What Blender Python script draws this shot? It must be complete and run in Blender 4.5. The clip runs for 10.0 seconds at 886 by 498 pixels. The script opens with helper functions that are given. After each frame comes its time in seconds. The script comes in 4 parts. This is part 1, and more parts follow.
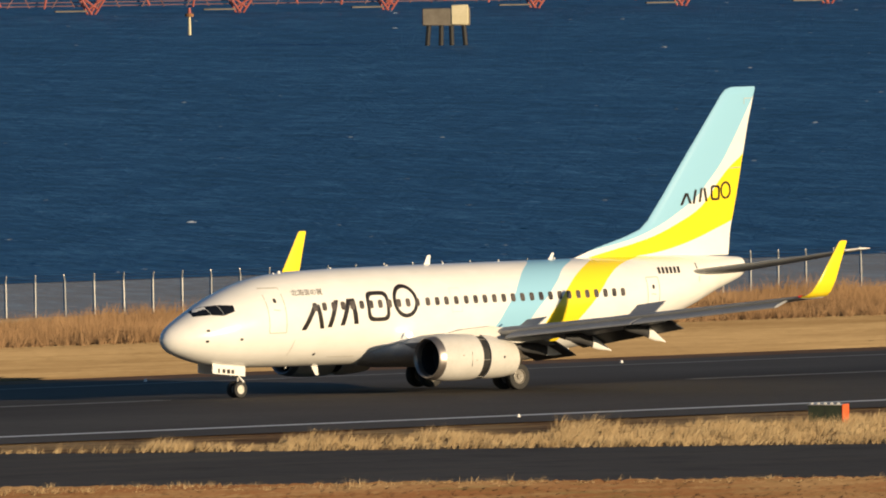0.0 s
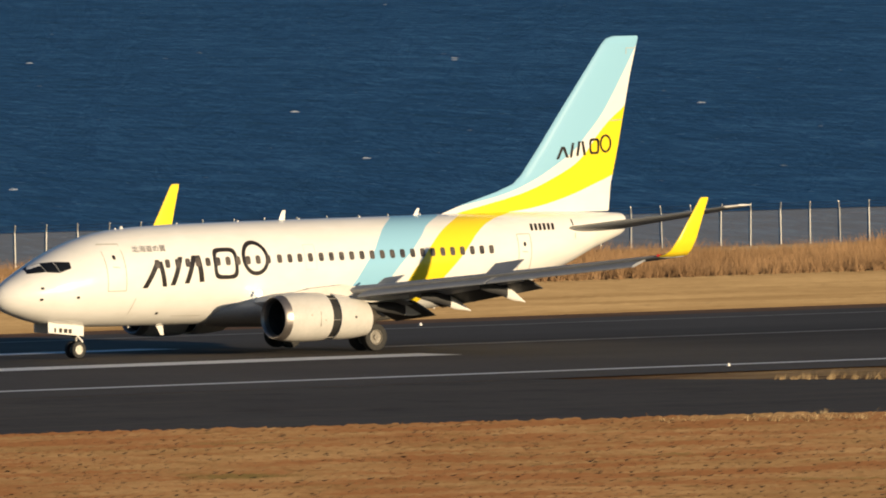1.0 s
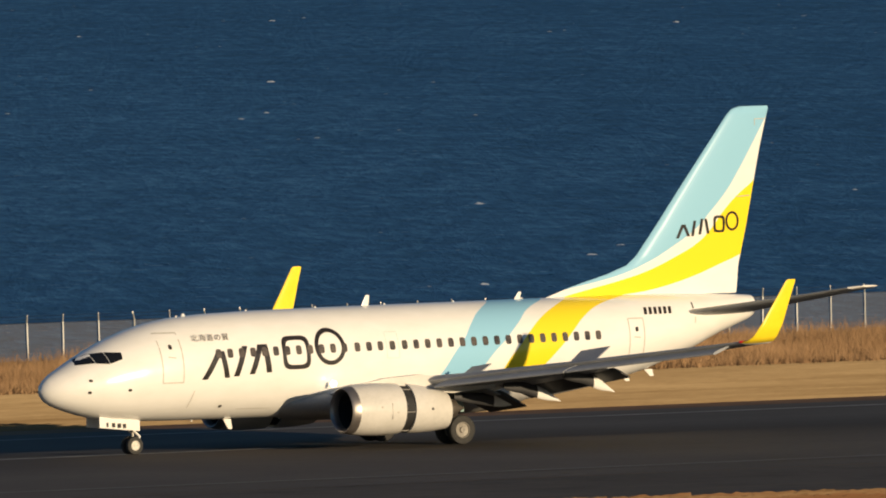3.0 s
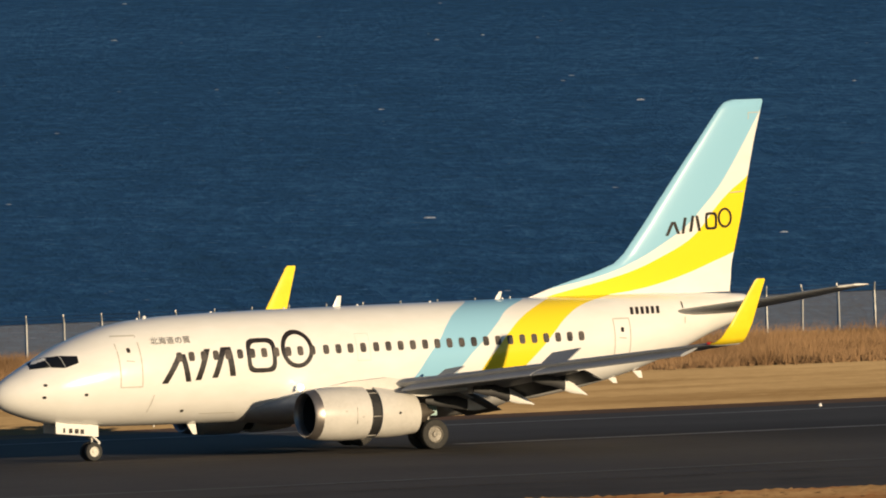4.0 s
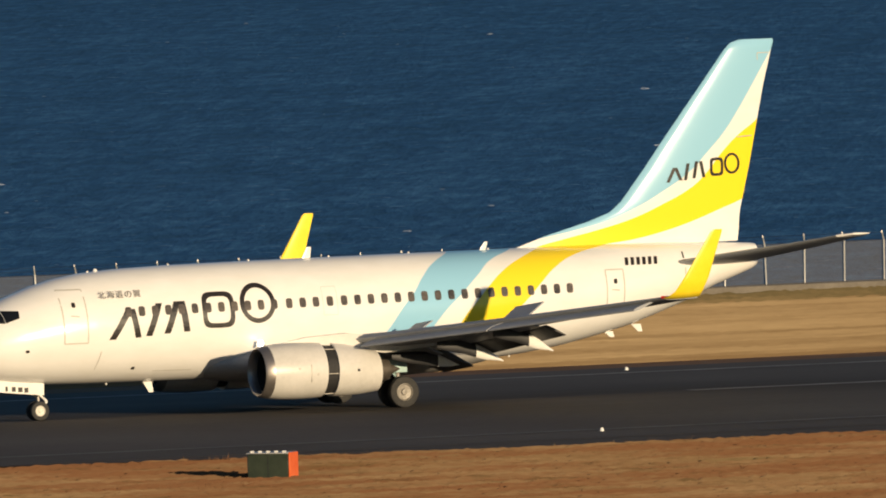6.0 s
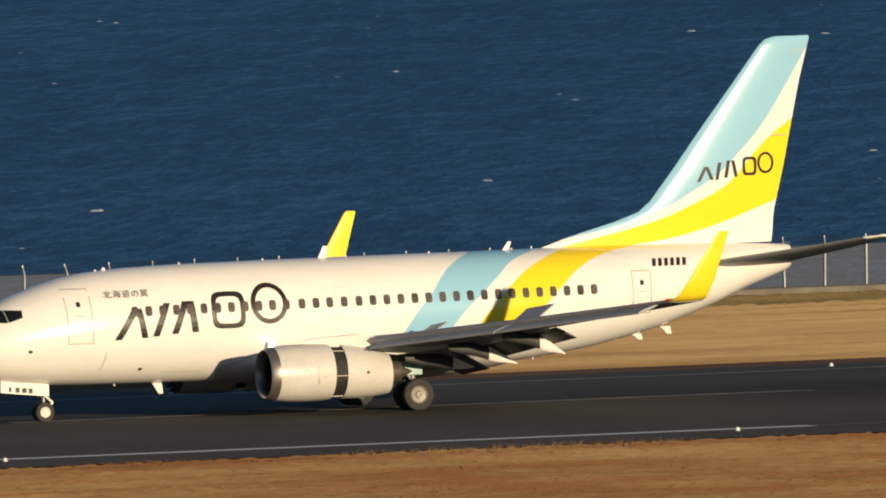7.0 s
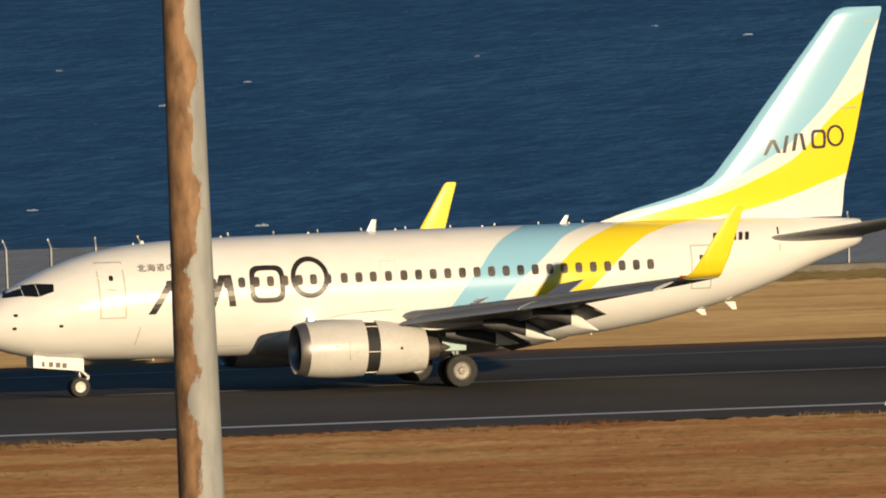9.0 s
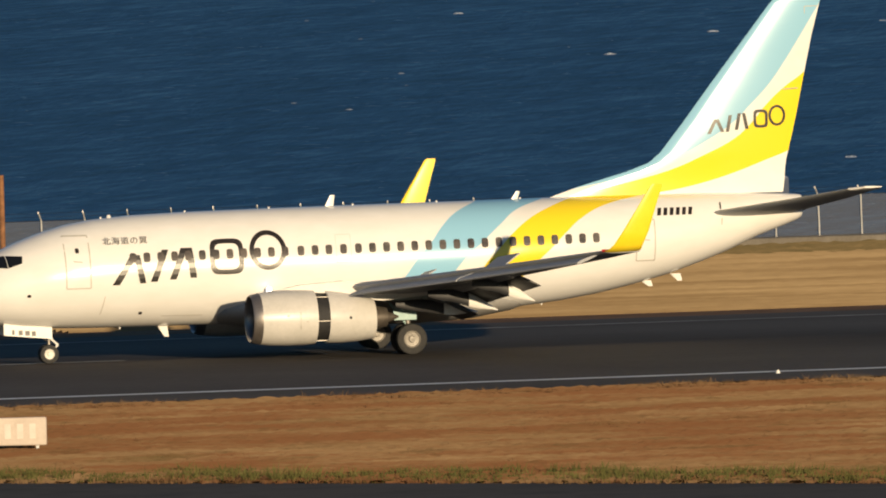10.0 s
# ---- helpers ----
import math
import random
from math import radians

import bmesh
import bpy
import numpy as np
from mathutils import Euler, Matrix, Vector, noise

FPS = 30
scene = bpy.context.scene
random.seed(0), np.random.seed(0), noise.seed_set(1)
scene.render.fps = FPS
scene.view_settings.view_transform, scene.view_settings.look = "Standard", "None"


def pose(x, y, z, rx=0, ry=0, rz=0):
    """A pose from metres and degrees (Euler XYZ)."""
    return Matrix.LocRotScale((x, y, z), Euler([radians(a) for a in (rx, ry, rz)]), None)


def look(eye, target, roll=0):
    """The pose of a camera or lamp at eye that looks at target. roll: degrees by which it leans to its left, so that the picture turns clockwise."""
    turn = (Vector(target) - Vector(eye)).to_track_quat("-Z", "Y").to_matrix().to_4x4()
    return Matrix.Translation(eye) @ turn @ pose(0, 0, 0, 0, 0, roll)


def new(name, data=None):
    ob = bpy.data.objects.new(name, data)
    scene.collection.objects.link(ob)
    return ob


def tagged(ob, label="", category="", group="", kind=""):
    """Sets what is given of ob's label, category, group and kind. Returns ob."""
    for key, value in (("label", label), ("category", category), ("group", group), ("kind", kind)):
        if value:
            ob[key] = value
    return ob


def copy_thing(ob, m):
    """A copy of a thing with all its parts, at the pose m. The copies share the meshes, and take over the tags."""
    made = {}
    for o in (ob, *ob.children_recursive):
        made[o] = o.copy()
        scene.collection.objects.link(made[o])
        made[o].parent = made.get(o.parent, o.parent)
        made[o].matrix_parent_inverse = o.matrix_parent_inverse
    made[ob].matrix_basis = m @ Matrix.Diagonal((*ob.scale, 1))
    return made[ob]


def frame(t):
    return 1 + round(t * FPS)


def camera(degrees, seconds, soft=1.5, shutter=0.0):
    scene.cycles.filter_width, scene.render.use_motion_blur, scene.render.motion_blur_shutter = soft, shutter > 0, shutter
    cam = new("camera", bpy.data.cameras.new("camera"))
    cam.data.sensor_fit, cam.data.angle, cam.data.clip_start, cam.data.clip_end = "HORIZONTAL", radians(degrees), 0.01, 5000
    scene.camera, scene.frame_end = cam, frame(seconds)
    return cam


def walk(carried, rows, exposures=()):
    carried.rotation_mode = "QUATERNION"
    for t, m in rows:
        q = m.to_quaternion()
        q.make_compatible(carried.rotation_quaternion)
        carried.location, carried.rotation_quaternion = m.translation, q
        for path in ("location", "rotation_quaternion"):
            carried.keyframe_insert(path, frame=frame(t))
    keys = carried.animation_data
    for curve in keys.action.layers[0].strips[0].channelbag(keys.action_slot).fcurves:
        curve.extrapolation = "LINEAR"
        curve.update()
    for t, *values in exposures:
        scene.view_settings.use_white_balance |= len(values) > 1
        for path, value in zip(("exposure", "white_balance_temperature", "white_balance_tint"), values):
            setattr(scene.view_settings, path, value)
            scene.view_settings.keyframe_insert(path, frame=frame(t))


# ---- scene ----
cam = camera(2.8037, 10.0, soft=1.9)


def aim(x, y, z, pan, tilt, lean):
    """A camera that looks along +Y, turned by pan to the right and tilt upwards."""
    return pose(x, y, z, 90 + tilt, 0, -pan) @ pose(0, 0, 0, 0, 0, -lean)


walk(cam, [
    (0.0, aim(0.00, -589.08, 25.70, 39.8829, -1.4734, 0.722)),
    (0.5, aim(0.00, -589.08, 25.70, 38.8665, -1.5156, 0.865)),
    (1.0, aim(0.00, -589.08, 25.70, 37.4282, -1.6807, 0.547)),
    (1.5, aim(0.00, -589.08, 25.70, 35.7684, -1.6680, 0.538)),
    (2.0, aim(0.00, -589.08, 25.70, 34.3870, -1.6392, 0.634)),
    (2.5, aim(0.00, -589.08, 25.70, 32.8726, -1.6051, 0.932)),
    (2.7, aim(0.00, -589.08, 25.70, 32.4648, -1.5689, 1.010)),
    (3.8, aim(0.00, -589.08, 25.70, 29.7379, -1.5158, 1.262)),
    (4.0, aim(0.00, -589.08, 25.70, 29.1518, -1.5618, 1.355)),
    (4.5, aim(0.00, -589.08, 25.70, 27.9274, -1.5402, 1.182)),
    (5.0, aim(0.00, -589.08, 25.70, 26.7446, -1.6251, 1.427)),
    (5.5, aim(0.00, -589.08, 25.70, 25.2735, -1.7403, 1.732)),
    (6.8, aim(0.00, -589.08, 25.70, 21.6629, -1.8287, 1.418)),
    (7.0, aim(0.00, -589.08, 25.70, 21.0920, -1.8356, 1.456)),
    (7.5, aim(0.00, -589.08, 25.70, 19.7788, -1.9338, 1.038)),
    (8.0, aim(0.00, -589.08, 25.70, 18.3392, -1.9717, 1.264)),
    (8.5, aim(0.00, -589.08, 25.70, 16.9772, -1.9682, 1.382)),
    (8.6, aim(0.00, -589.08, 25.70, 16.6984, -1.9683, 1.400)),
    (8.7, aim(-0.07, -589.32, 25.71, 16.4173, -1.9685, 1.418)),
    (8.8, aim(-0.62, -591.20, 25.78, 16.1343, -1.9693, 1.431)),
    (8.9, aim(-1.62, -594.73, 25.91, 15.8501, -1.9712, 1.436)),
    (9.0, aim(-2.65, -598.51, 26.05, 15.5651, -1.9749, 1.429)),
    (9.1, aim(-3.64, -602.30, 26.18, 15.2755, -1.9805, 1.398)),
    (9.2, aim(-4.58, -606.11, 26.32, 14.9809, -1.9874, 1.347)),
    (9.3, aim(-5.48, -609.92, 26.46, 14.6871, -1.9957, 1.291)),
    (9.4, aim(-6.35, -613.74, 26.60, 14.4003, -2.0058, 1.247)),
    (9.5, aim(-7.17, -617.57, 26.74, 14.1251, -2.0170, 1.232)),
    (9.6, aim(-7.98, -621.41, 26.88, 13.8654, -2.0299, 1.252)),
    (9.7, aim(-8.75, -625.25, 27.03, 13.6174, -2.0443, 1.296)),
    (9.8, aim(-9.50, -629.10, 27.17, 13.3758, -2.0593, 1.354)),
    (9.9, aim(-10.22, -632.96, 27.31, 13.1356, -2.0740, 1.415)),
    (10.0, aim(-10.90, -636.82, 27.45, 12.8916, -2.0876, 1.470)),
], exposures=[(0.0, 0.24), (1.0, 0.20), (1.6, 0.04), (2.5, 0.0), (6.0, 0.0), (10.0, -0.02)])
PLANE_ROWS = [(0.0, 476.91), (0.5, 454.30), (1.0, 428.15), (1.5, 406.87), (2.0, 382.77), (2.5, 365.41), (2.7, 358.40), (3.8, 317.69), (4.0, 309.56), (4.5, 293.14), (5.0, 276.95), (5.5, 258.76), (6.8, 214.29), (7.0, 208.27), (7.5, 194.50), (8.0, 179.62), (8.5, 161.92), (8.6, 158.80), (8.7, 155.88), (8.8, 153.03), (8.9, 150.14), (9.0, 147.08), (9.1, 143.78), (9.2, 140.30), (9.3, 136.78), (9.4, 133.34), (9.5, 130.11), (9.6, 127.14), (9.7, 124.34), (9.8, 121.65), (9.9, 118.97), (10.0, 116.25)]

# ---- world, sun ----
SUN_EL, SUN_AZ = radians(8.0), radians(174.0)
world = bpy.data.worlds.new("sky")
scene.world = world
world.use_nodes = True
wn = world.node_tree.nodes
sky = wn.new("ShaderNodeTexSky")
sky.sky_type, sky.sun_disc = "NISHITA", False
sky.sun_elevation, sky.sun_rotation = SUN_EL, SUN_AZ
world.node_tree.links.new(sky.outputs[0], wn["Background"].inputs[0])
sky.air_density, sky.dust_density, sky.ozone_density = 1.0, 0.2, 4.0
wn["Background"].inputs[1].default_value = 0.08
sun_data = bpy.data.lights.new("sun", "SUN")
sun_data.energy, sun_data.angle, sun_data.color = 5.0, radians(0.5), (1.0, 0.785, 0.50)
sun = new("sun", sun_data)
SUN_DIR = Vector((math.sin(SUN_AZ) * math.cos(SUN_EL), math.cos(SUN_AZ) * math.cos(SUN_EL), math.sin(SUN_EL)))
sun.matrix_world = look(SUN_DIR * 300, (0, 0, 0))


# ---- materials ----
def material(name, color, rough=0.5, metal=0.0, spec=0.5):
    m = bpy.data.materials.new(name)
    m.use_nodes = True
    b = m.node_tree.nodes["Principled BSDF"]
    b.inputs["Base Color"].default_value = (*color, 1)
    b.inputs["Roughness"].default_value = rough
    b.inputs["Metallic"].default_value = metal
    b.inputs["Specular IOR Level"].default_value = spec
    return m


def nodes_of(m):
    t = m.node_tree
    return t, t.nodes, t.links, t.nodes["Principled BSDF"]


def coords(t, scale):
    tc, mp = t.nodes.new("ShaderNodeTexCoord"), t.nodes.new("ShaderNodeMapping")
    mp.inputs["Scale"].default_value = scale
    t.links.new(tc.outputs["Object"], mp.inputs["Vector"])
    return mp.outputs[0]


def noise_node(t, vec, scale, detail=4, rough=0.55):
    n = t.nodes.new("ShaderNodeTexNoise")
    n.inputs["Scale"].default_value, n.inputs["Detail"].default_value = scale, detail
    n.inputs["Roughness"].default_value = rough
    t.links.new(vec, n.inputs["Vector"])
    return n.outputs["Fac"]


def ramp(t, fac, stops):
    r = t.nodes.new("ShaderNodeValToRGB")
    e = r.color_ramp.elements
    while len(e) < len(stops):
        e.new(0.5)
    for k, (p, c) in zip(e, stops):
        k.position, k.color = p, (*c, 1)
    t.links.new(fac, r.inputs[0])
    return r.outputs[0]


def mix(t, a, b, fac, kind="MIX"):
    m = t.nodes.new("ShaderNodeMix")
    m.data_type, m.blend_type = "RGBA", kind
    for k, v in ((0, fac), (6, a), (7, b)):
        if isinstance(v, (int, float)):
            m.inputs[k].default_value = v
        elif isinstance(v, tuple):
            m.inputs[k].default_value = (*v, 1)
        else:
            t.links.new(v, m.inputs[k])
    return m.outputs[2]


def math_node(t, op, a, b=0.0):
    m = t.nodes.new("ShaderNodeMath")
    m.operation = op
    for k, v in ((0, a), (1, b)):
        if isinstance(v, (int, float)):
            m.inputs[k].default_value = v
        else:
            t.links.new(v, m.inputs[k])
    return m.outputs[0]


def bump(t, fac, strength, distance):
    b = t.nodes.new("ShaderNodeBump")
    b.inputs["Strength"].default_value, b.inputs["Distance"].default_value = strength, distance
    t.links.new(fac, b.inputs["Height"])
    t.links.new(b.outputs[0], t.nodes["Principled BSDF"].inputs["Normal"])


def worn(name, c1, c2, scale, rough=0.6, metal=0.0, stretch=(1, 1, 1), relief=0.0, spec=0.5, low=0.35, high=0.65):
    """A surface of two tones in coarse and fine grain."""
    m = material(name, c1, rough, metal, spec)
    t, n, l, b = nodes_of(m)
    v = coords(t, stretch)
    big, fine = noise_node(t, v, scale), noise_node(t, v, scale * 9, 3)
    f = math_node(t, "ADD", math_node(t, "MULTIPLY", big, 0.65), math_node(t, "MULTIPLY", fine, 0.35))
    l.new(ramp(t, f, [(low, c1), (high, c2)]), b.inputs["Base Color"])
    if relief:
        bump(t, f, 0.6, relief)
    return m


def curve_of(t, fac, pts):
    c = t.nodes.new("ShaderNodeFloatCurve")
    cv = c.mapping.curves[0]
    pts = [(z / 13, s / 35) for s, z in pts]
    cv.points[0].location, cv.points[1].location = pts[0], pts[-1]
    for p in pts[1:-1]:
        cv.points.new(*p)
    c.mapping.update()
    t.links.new(fac, c.inputs["Value"])
    return c.outputs[0]


def livery():
    """White paint with a light blue and a yellow ribbon that sweep from the belly up to the fin."""
    m = material("livery", (0.82, 0.80, 0.77), 0.22)
    t, n, l, b = nodes_of(m)
    tc, sp = n.new("ShaderNodeTexCoord"), n.new("ShaderNodeSeparateXYZ")
    l.new(tc.outputs["Object"], sp.inputs[0])
    zz, ss = math_node(t, "DIVIDE", sp.outputs[2], 13), math_node(t, "DIVIDE", sp.outputs[0], 35)

    def past(pts):
        d = math_node(t, "SUBTRACT", ss, curve_of(t, zz, pts))
        c = n.new("ShaderNodeMath")
        c.operation, c.use_clamp = "MULTIPLY_ADD", True
        l.new(d, c.inputs[0])
        c.inputs[1].default_value, c.inputs[2].default_value = 900, 0.5
        return c.outputs[0]
    blue_a = past([(15.6, 0), (16.2, 2.0), (16.86, 2.87), (17.27, 3.43), (17.79, 3.98), (18.31, 4.58), (18.88, 5.0), (19.74, 5.33), (20.4, 5.5), (20.8, 13)])
    blue_b = past([(17.6, 0), (18.2, 2.2), (18.87, 3.2), (19.74, 3.97), (20.43, 4.54), (21.12, 5.02), (22.31, 5.37), (23.63, 5.68), (24.8, 5.89), (25.97, 6.15),
                   (27.14, 6.57), (28.33, 7.17), (29.39, 7.82), (30.11, 8.48), (30.84, 9.22), (31.45, 10.03), (31.93, 10.74), (32.42, 11.49), (33.4, 13)])
    yel_a = past([(18.4, 0), (19.0, 1.6), (19.73, 3.09), (20.15, 3.53), (20.74, 4.12), (21.53, 4.7), (22.39, 5.08), (23.41, 5.38), (24.79, 5.68), (25.96, 5.93),
                  (27.13, 6.24), (28.31, 6.71), (29.5, 7.29), (30.1, 7.79), (30.7, 8.46), (31.42, 9.1), (32.06, 9.53), (33.3, 10.6), (34.5, 13)])
    yel_b = past([(19.8, 0), (20.35, 1.7), (20.85, 2.3), (21.71, 3.16), (22.26, 3.65), (22.8, 4.15), (23.42, 4.63), (24.34, 5.05), (25.81, 5.34), (27.11, 5.49), (28.28, 5.72),
                  (29.46, 6.05), (30.64, 6.47), (31.47, 6.77), (33.5, 7.8), (34.5, 13)])
    v = coords(t, (0.5, 1, 1))
    grime = noise_node(t, v, 1.6, 5)
    white = ramp(t, grime, [(0.3, (0.80, 0.78, 0.74)), (0.7, (0.86, 0.84, 0.81))])
    c = mix(t, white, (0.29, 0.56, 0.74), math_node(t, "SUBTRACT", blue_a, blue_b))
    c = mix(t, c, (0.93, 0.69, 0.025), math_node(t, "SUBTRACT", yel_a, yel_b))
    l.new(c, b.inputs["Base Color"])
    b.inputs["Coat Weight"].default_value, b.inputs["Coat Roughness"].default_value = 0.25, 0.12
    return m


def plain_ground(name, low, high, rough, scales, relief, spec=0.2, extra=None):
    m = material(name, low, rough, 0, spec)
    t, n, l, b = nodes_of(m)
    v = coords(t, (1, 1, 1))
    a, c = noise_node(t, v, scales[0], 6), noise_node(t, v, scales[1], 4)
    f = math_node(t, "ADD", math_node(t, "MULTIPLY", a, 0.6), math_node(t, "MULTIPLY", c, 0.4))
    col = ramp(t, f, [(0.36, low), (0.64, high)])
    if extra:
        col = extra(t, v, col)
    l.new(col, b.inputs["Base Color"])
    bump(t, c, 0.5, relief)
    return m


def grass_patches(t, v, col):
    """Long reddish and dark bands, and sparse green."""
    w = noise_node(t, coords(t, (0.085, 0.19, 1)), 1.0, 6, 0.70)
    col = mix(t, col, (0.145, 0.066, 0.032), ramp(t, w, [(0.43, (0, 0, 0)), (0.58, (0.85, 0.85, 0.85))]))
    d = noise_node(t, coords(t, (0.4, 0.5, 1)), 1.0, 5, 0.65)
    col = mix(t, col, (0.085, 0.055, 0.026), ramp(t, d, [(0.56, (0, 0, 0)), (0.70, (0.7, 0.7, 0.7))]))
    g = noise_node(t, coords(t, (0.12, 0.12, 1)), 0.9, 5)
    return mix(t, col, (0.080, 0.070, 0.028), ramp(t, g, [(0.62, (0, 0, 0)), (0.74, (0.7, 0.7, 0.7))]))


def mown_bands(t, v, col):
    """Faint darker bands along the mower's way, and thin bare streaks."""
    w = noise_node(t, coords(t, (0.03, 0.13, 1)), 1.0, 5, 0.65)
    return mix(t, col, (0.150, 0.098, 0.050), ramp(t, w, [(0.48, (0, 0, 0)), (0.66, (0.8, 0.8, 0.8))]))


def rubber_marks(t, v, col):
    """Tyre rubber laid down along the middle of the runway, and long faint streaks."""
    sp = t.nodes.new("ShaderNodeSeparateXYZ")
    t.links.new(v, sp.inputs[0])
    d = math_node(t, "ABSOLUTE", sp.outputs[1])
    band = ramp(t, math_node(t, "DIVIDE", d, 30), [(0.10, (0.7, 0.7, 0.7)), (0.55, (0, 0, 0))])
    s = noise_node(t, coords(t, (0.012, 0.8, 1)), 1.0, 4)
    col = mix(t, col, (0.062, 0.053, 0.047), band)
    return mix(t, col, (0.125, 0.110, 0.094), ramp(t, s, [(0.5, (0, 0, 0)), (0.75, (0.5, 0.5, 0.5))]))


def patched_asphalt(t, v, col):
    """Long sealed joints and paler, dusty sweeps."""
    a = noise_node(t, coords(t, (0.05, 0.5, 1)), 1.0, 5, 0.6)
    col = mix(t, col, (0.165, 0.135, 0.105), ramp(t, a, [(0.50, (0, 0, 0)), (0.72, (0.55, 0.55, 0.55))]))
    b = noise_node(t, coords(t, (0.3, 0.3, 1)), 1.0, 4)
    return mix(t, col, (0.055, 0.049, 0.044), ramp(t, b, [(0.52, (0, 0, 0)), (0.70, (0.5, 0.5, 0.5))]))


def sea_paint():
    m = material("sea_water", (0.012, 0.045, 0.085), 0.45, 0, 0.02)
    t, n, l, b = nodes_of(m)
    b.inputs["IOR"].default_value = 1.33
    tc, turn = n.new("ShaderNodeTexCoord"), n.new("ShaderNodeMapping")
    turn.inputs["Rotation"].default_value = (0, 0, radians(27))
    l.new(tc.outputs["Object"], turn.inputs["Vector"])

    def across(scale, detail, rough):
        mp = n.new("ShaderNodeMapping")
        mp.inputs["Scale"].default_value = scale
        l.new(turn.outputs[0], mp.inputs["Vector"])
        return noise_node(t, mp.outputs[0], 1.0, detail, rough)
    chop, swell, wind = across((0.60, 0.10, 1), 6, 0.70), across((0.13, 0.03, 1), 4, 0.6), across((0.012, 0.003, 1), 3, 0.5)
    f = math_node(t, "ADD", math_node(t, "MULTIPLY", chop, 0.55), math_node(t, "ADD", math_node(t, "MULTIPLY", swell, 0.30), math_node(t, "MULTIPLY", wind, 0.15)))
    l.new(ramp(t, f, [(0.34, (0.016, 0.066, 0.136)), (0.50, (0.034, 0.125, 0.262)), (0.64, (0.095, 0.250, 0.430))]), b.inputs["Base Color"])
    bump(t, f, 0.8, 1.2)
    return m


M_LIVERY = livery()
M_WHITE = worn("white_paint", (0.76, 0.74, 0.70), (0.84, 0.82, 0.79), 1.5, 0.25)
M_YELLOW = worn("yellow_paint", (0.90, 0.66, 0.02), (0.95, 0.72, 0.03), 2, 0.3)
M_WING = worn("wing_grey", (0.24, 0.25, 0.27), (0.31, 0.32, 0.34), 0.8, 0.45)
# near black: the shade under the wing is put into this grey
M_UNDERSHADE = worn("shaded_underside", (0.022, 0.022, 0.025), (0.042, 0.042, 0.045), 1.2, 0.55)
M_BELLY = worn("belly_grey", (0.26, 0.25, 0.235), (0.36, 0.345, 0.325), 1.0, 0.4)
M_COWL = worn("cowl_grey", (0.56, 0.54, 0.50), (0.66, 0.63, 0.59), 0.9, 0.35, 0.0, (1, 1, 1))
M_LIP = worn("polished_lip", (0.30, 0.265, 0.24), (0.40, 0.36, 0.33), 2, 0.38, 0.8)
M_DARK = worn("dark_gap", (0.012, 0.012, 0.013), (0.03, 0.028, 0.027), 6, 0.7)
M_METAL = worn("bare_metal", (0.30, 0.28, 0.26), (0.45, 0.42, 0.38), 4, 0.4, 0.7)
M_TEAL = worn("primer_teal", (0.30, 0.46, 0.46), (0.40, 0.55, 0.54), 5, 0.5)
M_RUBBER = worn("tyre_rubber", (0.020, 0.020, 0.021), (0.04, 0.038, 0.036), 9, 0.8)
M_NOSERIM = worn("pale_wheel_rim", (0.55, 0.52, 0.46), (0.70, 0.67, 0.60), 8, 0.4)
M_NOZZLE = worn("burnt_nozzle", (0.11, 0.095, 0.08), (0.20, 0.17, 0.14), 4, 0.45, 0.6)
M_RIM = worn("wheel_rim", (0.20, 0.185, 0.165), (0.30, 0.275, 0.245), 8, 0.5, 0.2)
M_INK = worn("lettering_ink", (0.016, 0.013, 0.012), (0.03, 0.024, 0.022), 4, 0.3)
M_SEAM = worn("seam_grey", (0.44, 0.41, 0.37), (0.54, 0.51, 0.46), 5, 0.5)
M_GREYINK = worn("grey_ink", (0.10, 0.09, 0.085), (0.16, 0.145, 0.135), 4, 0.4)
M_GLASS = material("cockpit_glass", (0.010, 0.011, 0.013), 0.06, 0, 0.6)
M_PANE = worn("cabin_window", (0.04, 0.037, 0.036), (0.15, 0.125, 0.105), 1.4, 0.2)
M_RED = material("red_lamp_cover", (0.5, 0.02, 0.015), 0.3)
M_RUNWAY = plain_ground("runway_asphalt", (0.103, 0.090, 0.079), (0.142, 0.125, 0.109), 0.9, (0.08, 2.5), 0.01, 0.06, rubber_marks)
M_TAXI = plain_ground("taxiway_asphalt", (0.094, 0.081, 0.070), (0.130, 0.113, 0.097), 0.9, (0.06, 2.0), 0.01, 0.06, patched_asphalt)
M_LINE = worn("white_marking", (0.78, 0.76, 0.72), (0.88, 0.87, 0.84), 0.7, 0.7)
M_WORNLINE = worn("worn_marking", (0.20, 0.18, 0.155), (0.42, 0.39, 0.35), 0.6, 0.8)
M_FADED = worn("faded_marking", (0.10, 0.092, 0.082), (0.19, 0.175, 0.155), 0.5, 0.8)
M_GRASS = plain_ground("dry_turf", (0.36, 0.22, 0.095), (0.50, 0.33, 0.16), 0.95, (0.12, 4.0), 0.35, 0.05, grass_patches)
M_LAMP = material("landing_lamp_glow", (1, 1, 1), 0.3)
M_LAMP.node_tree.nodes["Principled BSDF"].inputs["Emission Color"].default_value = (1, 0.96, 0.88, 1)
M_LAMP.node_tree.nodes["Principled BSDF"].inputs["Emission Strength"].default_value = 6.0
M_MOWN = plain_ground("mown_straw", (0.205, 0.143, 0.078), (0.29, 0.21, 0.118), 0.95, (0.05, 0.5), 0.0, 0.05, mown_bands)
M_STRAW = worn("dry_straw", (0.30, 0.20, 0.10), (0.52, 0.39, 0.22), 0.6, 0.9, spec=0.1)
